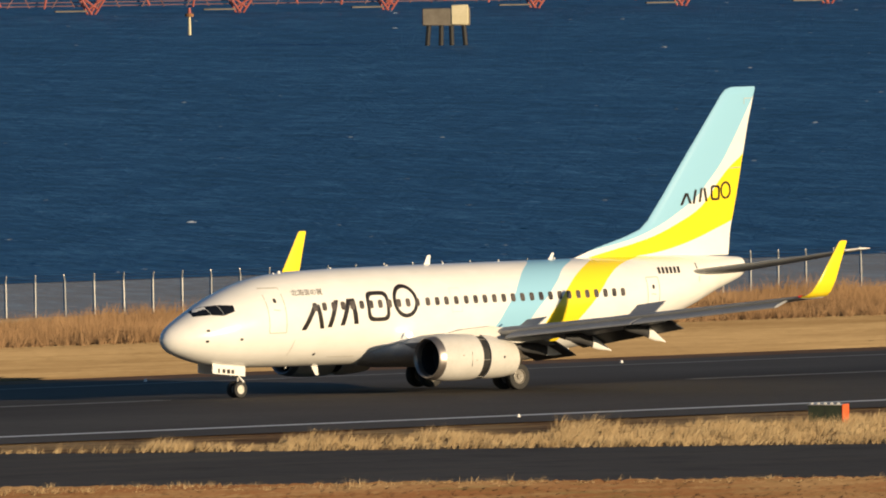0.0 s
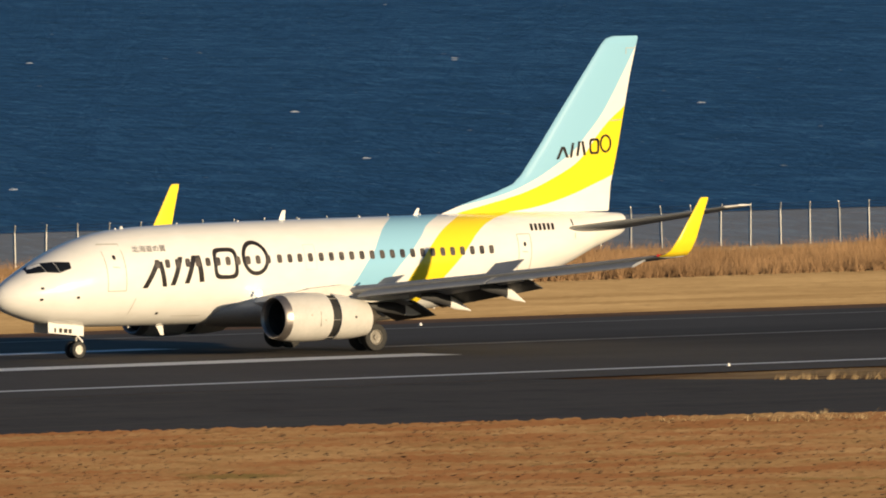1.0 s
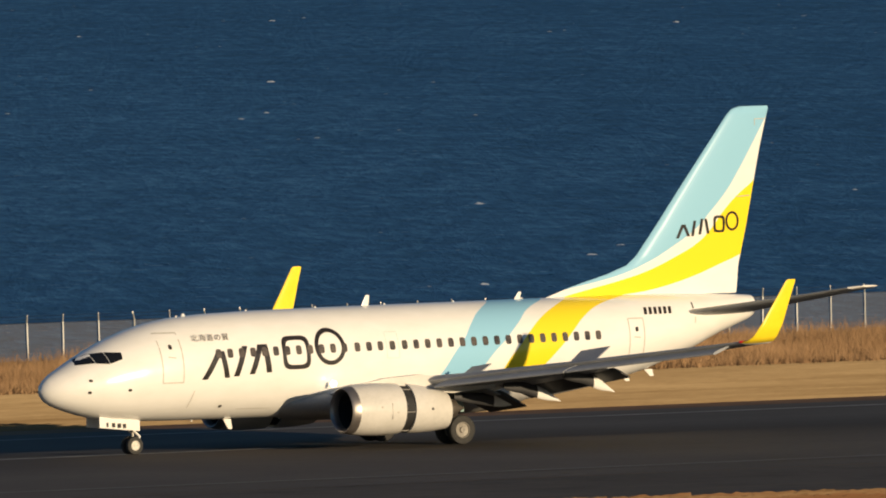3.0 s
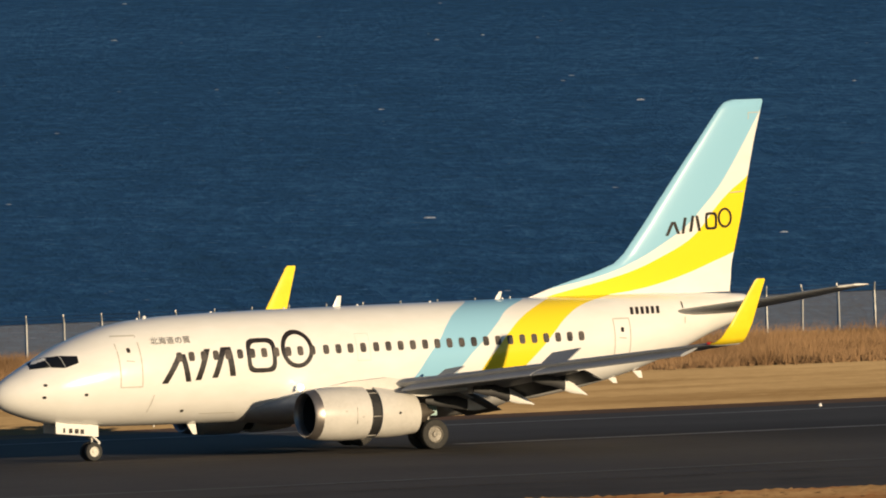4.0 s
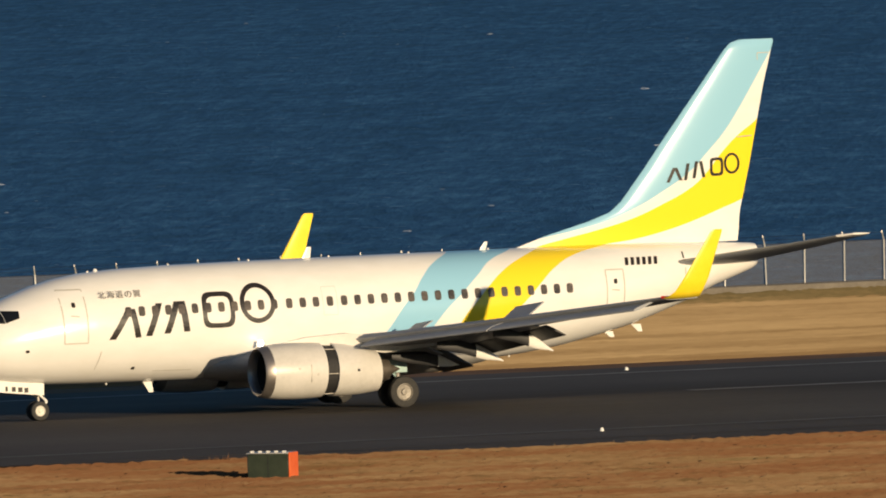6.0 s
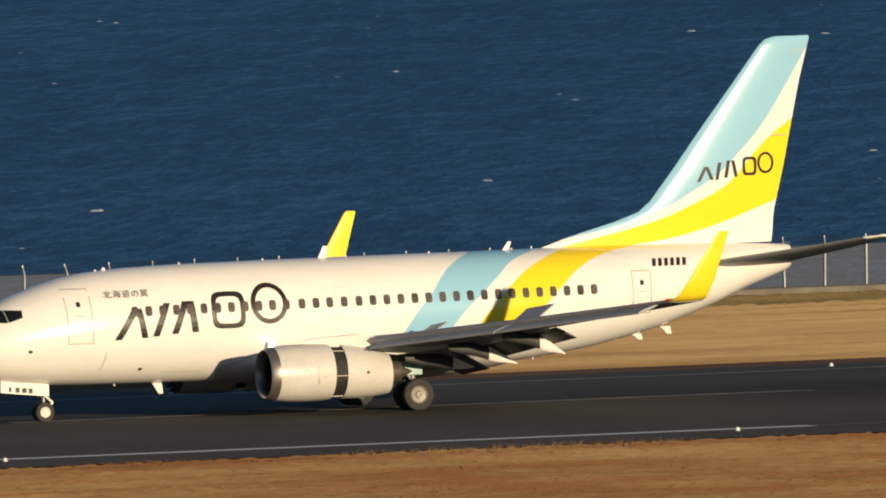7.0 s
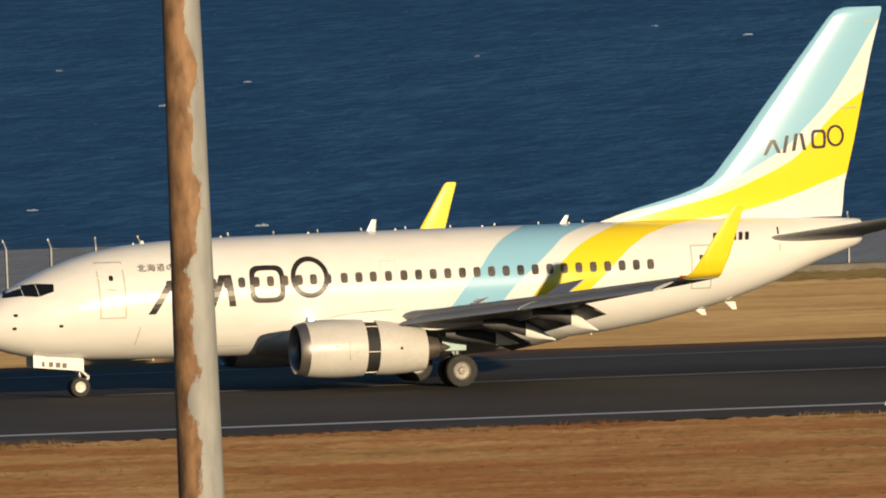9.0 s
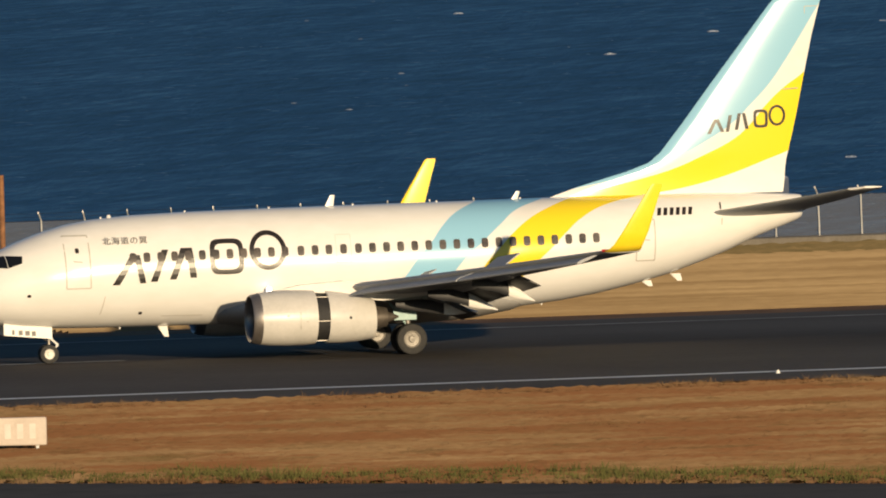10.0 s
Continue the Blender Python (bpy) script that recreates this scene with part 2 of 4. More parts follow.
M_VERGE = plain_ground("olive_verge", (0.070, 0.060, 0.030), (0.155, 0.115, 0.060), 0.95, (0.10, 0.6), 0.0, 0.05)
M_REED = worn("brown_reed", (0.19, 0.110, 0.056), (0.41, 0.255, 0.135), 0.18, 0.9, spec=0.1)
M_SEA = sea_paint()
M_FOAM = material("foam", (0.50, 0.56, 0.64), 0.8)
M_GALV = worn("galvanised_steel", (0.42, 0.42, 0.41), (0.56, 0.55, 0.53), 3, 0.5, 0.3)
M_CONCRETE = worn("seawall_concrete", (0.13, 0.112, 0.088), (0.20, 0.175, 0.142), 0.8, 0.9)

M_TURF_BLADE = plain_ground("turf_blade", (0.145, 0.088, 0.044), (0.225, 0.146, 0.080), 0.95, (0.10, 0.9), 0.0, 0.05, grass_patches)
M_GREEN = worn("green_weed", (0.06, 0.065, 0.02), (0.14, 0.13, 0.045), 0.4, 0.9, spec=0.1)
M_NAVY = worn("navy_paint", (0.010, 0.022, 0.16), (0.015, 0.03, 0.21), 1.0, 0.3)
M_CYAN = worn("light_blue_paint", (0.03, 0.36, 0.62), (0.05, 0.42, 0.68), 1.0, 0.3)
M_ORANGE = worn("orange_panel", (0.75, 0.12, 0.03), (0.85, 0.17, 0.05), 2.0, 0.5)
M_BOXGREEN = worn("green_enamel", (0.022, 0.030, 0.018), (0.04, 0.05, 0.03), 2.0, 0.5)
M_LATTICE = worn("weathered_lattice_paint", (0.12, 0.060, 0.072), (0.20, 0.105, 0.115), 0.6, 0.7)
M_REDSTEEL = worn("red_lattice_paint", (0.27, 0.06, 0.048), (0.40, 0.11, 0.088), 0.6, 0.6)
M_DIRT = plain_ground("bare_soil", (0.20, 0.105, 0.056), (0.30, 0.175, 0.10), 0.95, (0.25, 2.0), 0.05, 0.05)
M_SIGN = worn("faded_sign_face", (0.56, 0.46, 0.38), (0.66, 0.56, 0.47), 1.5, 0.6)
M_SIGNBAR = worn("faded_sign_bar", (0.66, 0.58, 0.50), (0.76, 0.68, 0.60), 2.5, 0.6)
M_BUFF = worn("buff_paint", (0.55, 0.48, 0.30), (0.66, 0.58, 0.40), 0.5, 0.6)


def chain_link():
    """Wire netting too fine to build: light goes past it for the most part."""
    m = material("wire_netting", (0.13, 0.13, 0.135), 0.6)
    t, n, l, b = nodes_of(m)
    b.inputs["Alpha"].default_value = 0.32
    return m


def rusty_mast():
    """Grey paint with a broad run of rust along one flank."""
    m = material("rusty_mast", (0.4, 0.4, 0.38), 0.7)
    t, n, l, b = nodes_of(m)
    tc, sp = n.new("ShaderNodeTexCoord"), n.new("ShaderNodeSeparateXYZ")
    l.new(tc.outputs["Object"], sp.inputs[0])
    ragged = noise_node(t, coords(t, (2.2, 2.2, 0.9)), 1.0, 6, 0.65)
    lobes = noise_node(t, coords(t, (0.1, 0.1, 0.55)), 1.0, 3)
    f = math_node(t, "ADD", math_node(t, "MULTIPLY", sp.outputs[0], -1.0), math_node(t, "ADD", math_node(t, "MULTIPLY", ragged, 0.8), math_node(t, "MULTIPLY", lobes, 1.4)))
    grey = ramp(t, noise_node(t, coords(t, (3, 3, 0.7)), 1.0, 5), [(0.35, (0.27, 0.268, 0.25)), (0.65, (0.38, 0.375, 0.35))])
    rust = ramp(t, noise_node(t, coords(t, (4, 4, 1.6)), 1.0, 5), [(0.35, (0.13, 0.068, 0.032)), (0.65, (0.33, 0.185, 0.092))])
    l.new(mix(t, grey, rust, ramp(t, math_node(t, "SUBTRACT", f, 0.5), [(0.88, (0, 0, 0)), (0.92, (1, 1, 1))])), b.inputs["Base Color"])
    return m


def crest_paint():
    m = material("wave_crest", (0.012, 0.04, 0.09), 0.3, 0, 0.08)
    t, n, l, b = nodes_of(m)
    g = n.new("ShaderNodeNewGeometry")
    l.new(ramp(t, g.outputs["Random Per Island"], [(0.0, (0.020, 0.080, 0.180)), (0.6, (0.032, 0.108, 0.230)), (1.0, (0.062, 0.175, 0.330))]), b.inputs["Base Color"])
    return m


M_CREST = crest_paint()
M_RUST = worn("brown_rust", (0.16, 0.07, 0.03), (0.34, 0.16, 0.07), 3.0, 0.85)
M_NET = chain_link()
M_MAST = rusty_mast()


# ---- mesh helpers ----
def mesh_of(name, bm, mat, smooth=40):
    me = bpy.data.meshes.new(name)
    bmesh.ops.recalc_face_normals(bm, faces=bm.faces)
    bm.to_mesh(me)
    bm.free()
    for k in (mat if isinstance(mat, (list, tuple)) else [mat]):
        me.materials.append(k)
    if smooth:
        me.shade_smooth()
        me.set_sharp_from_angle(angle=radians(smooth))
    return me


def part(name, bm, mat, parent, label="", smooth=40):
    ob = new(name, mesh_of(name, bm, mat, smooth))
    ob.parent = parent
    return tagged(ob, label)


def thing(name, bm, mat, label, category, group="", kind="", smooth=40):
    return tagged(new(name, mesh_of(name, bm, mat, smooth)), label, category, group, kind)


def empty(name, label, category, group="", kind=""):
    return tagged(new(name), label, category, group, kind)


def quads(name, verts, faces, mat):
    me = bpy.data.meshes.new(name)
    me.from_pydata(verts, [], faces)
    me.materials.append(mat)
    return me


def loft(sections, caps=True, bm=None):
    bm = bm or bmesh.new()
    rings = [[bm.verts.new(p) for p in s] for s in sections]
    n = len(rings[0])
    for a, b in zip(rings, rings[1:]):
        for i in range(n):
            bm.faces.new((a[i], a[(i + 1) % n], b[(i + 1) % n], b[i]))
    if caps:
        bm.faces.new(rings[0])
        bm.faces.new(rings[-1])
    return bm


def box(x0, x1, y0, y1, z0, z1, bm=None, bevel=0.0):
    bm = bm or bmesh.new()
    r = bmesh.ops.create_cube(bm, size=1, matrix=Matrix.LocRotScale(((x0 + x1) / 2, (y0 + y1) / 2, (z0 + z1) / 2), None, (x1 - x0, y1 - y0, z1 - z0)))
    if bevel:
        bmesh.ops.bevel(bm, geom=list({e for v in r["verts"] for e in v.link_edges}), offset=bevel, segments=1, affect="EDGES")
    return bm


def tube(a, b, ra, rb, n=10, bm=None):
    a, b = Vector(a), Vector(b)
    q = (b - a).to_track_quat("Z", "Y")
    return loft([[p + q @ Vector((r * math.cos(2 * math.pi * i / n), r * math.sin(2 * math.pi * i / n), 0)) for i in range(n)] for p, r in ((a, ra), (b, rb))], True, bm)


def foil(le, chord, thick, axis="z", n=9, drop=0.0, camber=0.0):
    """A wing section from its leading edge backwards along x; drop: how far the trailing edge hangs lower."""
    xs = [0.5 * (1 - math.cos(math.pi * i / n)) for i in range(n + 1)]
    th = [thick * chord * 4.4 * (0.2969 * math.sqrt(x) - 0.126 * x - 0.3516 * x * x + 0.2843 * x ** 3 - 0.09 * x ** 4) + 0.006 for x in xs]
    up = [(x, h) for x, h in zip(xs, th)]
    lo = [(x, -h) for x, h in zip(xs[1:-1], th[1:-1])][::-1]
    out = []
    for x, h in up + lo:
        c = camber * chord * 4 * x * (1 - x) - drop * x
        off = (x * chord, 0, h + c) if axis == "z" else (x * chord, h, 0)
        out.append(tuple(p + o for p, o in zip(le, off)))
    return out


# ---- ground, runway, sea ----
PROFILE = [(-4000, 0.10), (-400, 0.10), (-37, 0.10), (-30, 0.12), (0, 0.0), (30, -0.55), (38, -0.66), (92, -1.3), (138, -1.95), (146, -2.1), (150, -7.5)]


def ground_z(y):
    return float(np.interp(y, [p[0] for p in PROFILE], [p[1] for p in PROFILE]))


def sheet(name, x0, x1, ys, dz, mat, label, category, kind="structure"):
    v, f = [], []
    for y in ys:
        v += [(x0, y, ground_z(y) + dz), (x1, y, ground_z(y) + dz)]
    for i in range(len(ys) - 1):
        f.append((2 * i, 2 * i + 1, 2 * i + 3, 2 * i + 2))
    return tagged(new(name, quads(name, v, f, mat)), label, category, "", kind)


sheet("ground", -4500, 4500, [p[0] for p in PROFILE], -0.05, M_GRASS, "flat airfield of dry brown and straw-coloured mown turf", "ground")
sheet("mown_strip", -4500, 4500, [44.9, 60, 92, 138], -0.02, M_MOWN, "pale evenly mown straw-coloured grass strip", "grass")
sheet("soil_verge", -4500, 4500, [37.55, 38, 45.0], -0.012, M_DIRT, "bare dark soil along the runway edge", "soil")
sheet("runway", -4500, 4500, [-35.5, -30, -15, 0, 15, 30, 37.5], 0.0, M_RUNWAY, "wide dark asphalt runway with tyre rubber along its middle", "runway")


def flat_patch(name, pts, dz, mat, label, category, drop=0.25):
    bm = bmesh.new()
    top = [bm.verts.new((x, y, ground_z(y) + dz)) for x, y in pts]
    bm.faces.new(top)
    return thing(name, bm, mat, label, category, kind="structure", smooth=0)


flat_patch("exit_taxiway", [(226, -35.4), (246, -40.0), (276, -42.3), (292, -46), (310, -49.6), (330, -51.5), (349, -55.4), (366, -60), (384, -63.5), (413, -70.5), (437, -91), (700, -310), (735, -285), (459, -65.5), (437, -47), (428, -35.4)], -0.01,
           M_TAXI, "dark asphalt exit taxiway that leaves the runway aslant", "taxiway")
flat_patch("parallel_taxiway", [(-400, -35.4), (40, -35.4), (100.7, -87), (124, -106.6), (700, -600), (-400, -600)], -0.012,
           M_TAXI, "dark grey asphalt taxiway beside the dry grass", "taxiway")
sea_mesh = quads("sea", [(-4900, 146, -6.0), (4900, 146, -6.0), (4900, 4900, -6.0), (-4900, 4900, -6.0)], [(0, 1, 2, 3)], M_SEA)
tagged(new("sea", sea_mesh), "dark blue choppy sea with small whitecaps", "sea", "", "structure")


def stripe(name, x0, x1, y0, y1, label, mat=None):
    return sheet(name, x0, x1, [y0, y1], 0.02, mat or M_LINE, label, "marking")


xa, xb = 228.7, 387.1
stripe("edge_line_near", -4500, xa, -30.5, -29.5, "white painted line along the runway edge")
stripe("edge_line_near", xb, 4500, -30.5, -29.5, "white painted line along the runway edge")
stripe("worn_edge_line", xa, xb, -30.35, -29.65, "faded grey line across the taxiway mouth", M_FADED)
stripe("edge_line_far", -4500, 4500, 29.5, 30.5, "worn white painted line along the runway edge", M_WORNLINE)
for k in range(14):
    stripe("centre_line", 93 + 59 * k, 123 + 59 * k, -0.45, 0.45, "worn white centre line dash", M_WORNLINE)
for y in (-9.5, 9.5):
    stripe("touchdown_bar", 419.2, 443.4, y - 1.5, y + 1.5, "broad white touchdown zone bar")


# ---- the airliner: x runs from the nose aft, -y is its port side, z up from the ground ----
STATIONS = [(-0.06, 2.56, 2.46, 0.04), (0.02, 2.78, 2.26, 0.27), (0.2, 2.98, 2.08, 0.48), (0.45, 3.16, 1.94, 0.70), (0.75, 3.33, 1.82, 0.88), (1.1, 3.52, 1.70, 1.05),
            (1.5, 3.74, 1.58, 1.20), (2.1, 4.05, 1.44, 1.40), (2.8, 4.37, 1.34, 1.56), (3.7, 4.70, 1.28, 1.71), (4.6, 4.95, 1.25, 1.80), (5.6, 5.12, 1.23, 1.86),
            (7.0, 5.23, 1.22, 1.88), (9.0, 5.29, 1.21, 1.88), (12, 5.32, 1.20, 1.88), (16, 5.34, 1.22, 1.88), (19.5, 5.35, 1.32, 1.88), (21.3, 5.36, 1.47, 1.86),
            (22.8, 5.37, 1.63, 1.80), (24.3, 5.38, 1.86, 1.69), (25.6, 5.38, 2.14, 1.55), (26.9, 5.37, 2.46, 1.39), (28.1, 5.36, 2.86, 1.20), (29.1, 5.33, 3.22, 1.02),
            (30.3, 5.28, 3.74, 0.76), (31.2, 5.24, 4.06, 0.56), (31.75, 5.21, 4.26, 0.44), (31.93, 5.18, 4.36, 0.40), (31.97, 5.05, 4.50, 0.28)]
ST = np.array(STATIONS)


def hull(s):
    top, low, w = (float(np.interp(s, ST[:, 0], ST[:, k])) for k in (1, 2, 3))
    return (top + low) / 2, (top - low) / 2, w


def side_y(s, z, out=0.012):
    zc, h, w = hull(s)
    return -w * math.sqrt(max(0.0, 1 - ((z - zc) / h) ** 2)) - out


def fuselage_mesh():
    secs = []
    fine = sorted(set(ST[:, 0]) | set(np.arange(1, 32, 0.5)))
    for s in fine:
        zc, h, w = hull(s)
        secs.append([(s, w * math.cos(a), zc + h * math.sin(a)) for a in np.linspace(0, 2 * math.pi, 64, endpoint=False)])
    return loft(secs)


def decal(pieces, out=0.014, skin=side_y):
    """Thin paint or panes on the port side: each piece is a ring of (s, z) strips, a list of pairs of points."""
    bm = bmesh.new()
    for strip in pieces:
        rows = []
        for (s0, z0), (s1, z1) in strip:
            rows.append([bm.verts.new((s0 + (s1 - s0) * k / 3, skin(s0 + (s1 - s0) * k / 3, z0 + (z1 - z0) * k / 3, out), z0 + (z1 - z0) * k / 3)) for k in range(4)])
        for a, b in zip(rows, rows[1:]):
            for k in range(3):
                bm.faces.new((a[k], a[k + 1], b[k + 1], b[k]))
    return bm


def bar(p, q, w, n=6):
    """A slanted bar from p to q whose level width is w."""
    return [((p[0] + (q[0] - p[0]) * k / n - w / 2, p[1] + (q[1] - p[1]) * k / n), (p[0] + (q[0] - p[0]) * k / n + w / 2, p[1] + (q[1] - p[1]) * k / n)) for k in range(n + 1)]


def level(p, q, h, n=4):
    return [((p[0] + (q[0] - p[0]) * k / n, p[1] + (q[1] - p[1]) * k / n - h / 2), (p[0] + (q[0] - p[0]) * k / n, p[1] + (q[1] - p[1]) * k / n + h / 2)) for k in range(n + 1)]


def oval(c, rx, rz, w, n=28, e=1.0):
    out = []
    for k in range(n + 1):
        a = 2 * math.pi * k / n
        ca, sa = math.cos(a), math.sin(a)
        ca, sa = math.copysign(abs(ca) ** e, ca), math.copysign(abs(sa) ** e, sa)
        out.append(((c[0] + (rx - w) * ca, c[1] + (rz - w) * sa), (c[0] + rx * ca, c[1] + rz * sa)))
    return out


def pane(c, rx, rz, n=12, e=0.55):
    out = []
    for k in range(n + 1):
        a = math.pi * k / n - math.pi / 2
        ca, sa = math.cos(a), math.sin(a)
        dx, dz = rx * abs(ca) ** e, rz * math.copysign(abs(sa) ** e, sa)
        out.append(((c[0] - dx, c[1] + dz), (c[0] + dx, c[1] + dz)))
    return out


airliner = empty("airliner", "white jet airliner with blue and yellow ribbons rolling on the runway", "airplane")
part("fuselage", fuselage_mesh(), M_LIVERY, airliner, "white fuselage crossed by a light blue and a yellow ribbon", 60)

# fairing where the wing meets the belly
bm = loft([[(s, 1.75 * w * math.cos(a), 1.75 + (0.95 if math.sin(a) > 0 else 0.72) * w * math.sin(a)) for a in np.linspace(0, 2 * math.pi, 32, endpoint=False)]
           for s, w in ((9.2, 0.3), (10.2, 0.75), (11.5, 0.98), (14, 1.06), (17.5, 1.06), (19.5, 0.9), (21.0, 0.55), (21.8, 0.2))])
part("wing_fairing", bm, M_BELLY, airliner, "grey fairing under the wing root", 60)

# fin with its dorsal fillet
FIN = [(22.4, 31.3, 5.30, 0.08), (23.7, 31.36, 5.73, 0.08), (25.45, 31.4, 6.2, 0.11), (26.3, 31.45, 6.5, 0.15), (26.75, 31.55, 6.86, 0.18), (27.65, 31.83, 7.96, 0.18),
       (28.66, 32.12, 9.26, 0.15), (30.0, 32.5, 10.93, 0.12), (30.97, 32.84, 12.15, 0.09), (31.22, 32.92, 12.4, 0.07), (31.55, 32.9, 12.5, 0.03)]
secs = []
for s0, s1, z, w in FIN:
    xs = [0.5 * (1 - math.cos(math.pi * i / 10)) for i in range(11)]
    prof = [(s0 + (s1 - s0) * x, w * 2.2 * math.sqrt(x) * (1 - x) ** 0.9 + 0.012) for x in xs]
    secs.append([(x, -h, z) for x, h in prof] + [(x, h, z) for x, h in prof[1:-1][::-1]])
part("fin", loft(secs), M_LIVERY, airliner, "tall fin in light blue, white and yellow", 60)


def fin_y(s, z, out=0.0):
    F = np.array(FIN)
    s0, s1, w = (float(np.interp(z, F[:, 2], F[:, k])) for k in (0, 1, 3))
    x = min(max((s - s0) / (s1 - s0), 0), 1)
    return -(w * 2.2 * math.sqrt(x) * (1 - x) ** 0.9 + 0.012) - out


def plane_wing(side):
    """side -1: port, 1: starboard."""
    base = [(11.6, 1.5, 2.05, 7.4, 0.13), (12.3, 2.1, 2.12, 6.7, 0.125), (14.0, 4.9, 2.55, 4.75, 0.115), (14.55, 5.9, 2.66, 4.1, 0.11), (17.0, 10.5, 3.2, 2.95, 0.10),
            (19.3, 14.8, 3.72, 1.95, 0.10), (20.5, 17.1, 4.0, 1.33, 0.10)]
    secs = [foil((s, side * y, z), c, th, drop=0.02 * c) for s, y, z, c, th in base]
    w = part("wing", loft(secs), M_WING, airliner, "grey wing with bright leading edge")
    # winglet, blended from the tip
    tip = [(20.5, 17.1, 4.0, 1.32), (20.58, 17.4, 4.05, 1.2), (20.74, 17.6, 4.22, 1.06), (21.06, 17.7, 4.7, 0.94), (21.63, 17.78, 5.6, 0.64), (22.04, 17.84, 6.26, 0.44), (22.14, 17.85, 6.34, 0.34)]
    secs = []
    for i, (s, y, z, c) in enumerate(tip):
        a = (0.0, 0.5, 1.1, 1.4, 1.45, 1.45, 1.45)[i]
        ring = []
        for px, py, pz in foil((0, 0, 0), c, 0.09):
            ring.append((s + px, side * (y - pz * math.sin(a)), z + pz * math.cos(a)))
        secs.append(ring)
    part("winglet", loft(secs), M_YELLOW, airliner, "bright yellow winglet")
    # flaps, let down and aft, one inboard and one outboard of the engine
    for y0, y1, s0, s1, z0, z1, c0, c1, hang in ((1.9, 4.6, 17.55, 17.55, 1.80, 2.05, 1.30, 1.25, 0.52), (5.4, 10.5, 17.55, 18.95, 2.22, 2.98, 0.98, 0.80, 0.48)):
        # far darker than the wing grey, as painted shade
        part("flap", loft([foil((s, side * y, z), c, 0.11, drop=hang * c) for y, s, z, c in ((y0, s0, z0, c0), (y1, s1, z1, c1))]), M_UNDERSHADE, airliner, "lowered grey flap darkened for the shade under the wing")
        part("flap_vane", loft([foil((s - 0.55, side * y, z + 0.10), c * 0.5, 0.12, drop=0.20 * c) for y, s, z, c in ((y0, s0, z0, c0), (y1, s1, z1, c1))]), M_WING, airliner)
    # raised ground spoilers on top
    for y0, y1, s0, s1, z0, z1, up in ((3.3, 4.4, 16.6, 16.75, 2.60, 2.74, 0.36), (6.2, 7.6, 17.35, 17.75, 2.86, 3.02, 0.10), (7.7, 8.8, 17.75, 18.1, 3.03, 3.17, 0.10), (8.9, 10.1, 18.0, 18.5, 3.18, 3.36, 0.44)):
        bm = bmesh.new()
        a = [(s0, side * y0, z0), (s1, side * y1, z1), (s1 + 0.58, side * y1, z1 + up), (s0 + 0.55, side * y0, z0 + up)]
        loft([[p for p in a], [(p[0] + 0.03, p[1], p[2] - 0.03) for p in a]], True, bm)
        part("spoiler", bm, M_WING, airliner)
    # canoe fairings of the flap tracks: a body darkened as shade and a drooped blade of a tail
    for y, s, z, tip, low in ((3.96, 15.9, 1.86, 18.92, 1.50), (6.58, 16.5, 2.30, 19.05, 1.64), (9.24, 17.5, 2.72, 19.80, 2.02)):
        secs = []
        for k in range(13):
            u = k / 12
            r = 0.17 * math.sin(math.pi * min(1, u * 0.80 + 0.10)) ** 0.7 * (1 if u < 0.7 else 1 - 0.93 * ((u - 0.7) / 0.3) ** 1.3) + 0.008
            x, zc = s + (tip - s) * u, z - 0.10 * math.sin(math.pi * u) + (low - z) * max(0.0, (u - 0.35) / 0.65) ** 1.35
            secs.append([(x, side * y + 0.5 * r * math.cos(a), zc + 1.35 * r * math.sin(a)) for a in np.linspace(0, 2 * math.pi, 12, endpoint=False)])
        f = part("flap_fairing", loft(secs[:8]), M_UNDERSHADE, airliner)
        part("fairing_tail", loft(secs[7:]), M_WHITE, f, "white tail of the fairing")
    # slats along the leading edge
    for (sa, ya, za), (sb, yb, zb) in (((14.35, 5.7, 2.56), (17.0, 10.7, 3.12)), ((17.05, 10.8, 3.13), (20.1, 16.4, 3.82))):
        part("slat", loft([foil((s - 0.42, side * y, z - 0.24), 0.80, 0.15, drop=-0.30) for s, y, z in ((sa, ya, za), (sb, yb, zb))]), M_WING, airliner)
    bm = tube((20.45, side * 17.05, 4.02), (20.75, side * 17.25, 4.04), 0.05, 0.03, 8)
    part("position_lamp", bm, M_RED, airliner, "red lamp at the wing tip")
    return w


plane_wing(-1)
plane_wing(1)


def stabiliser(side):
    secs = [foil((s, side * y, z), c, 0.09) for s, y, z, c in ((28.0, 0.5, 4.58, 3.6), (28.5, 1.1, 4.66, 3.2), (30.5, 4.3, 5.14, 2.1), (32.0, 6.8, 5.55, 1.22))]
    st = part("stabiliser", loft(secs), M_WING, airliner, "slender grey tailplane")
    part("stabiliser_tip", loft([foil((s, side * y, z), c, 0.09) for s, y, z, c in ((32.0, 6.805, 5.55, 1.22), (32.5, 7.12, 5.61, 0.7))]), M_WHITE, st, "pale tailplane tip")


stabiliser(-1)
stabiliser(1)


def turned(profile, y, z, n=40, flat=0.0, bm=None, droop=0.0):
    secs = []
    for s, r in profile:
        ring = []
        for a in np.linspace(0, 2 * math.pi, n, endpoint=False):
            dz = r * math.sin(a)
            ring.append((s, y + r * math.cos(a), z - droop * max(0.0, s - 13.1) + (dz * (1 - flat) if dz < 0 else dz)))
        secs.append(ring)
    return loft(secs, False, bm)


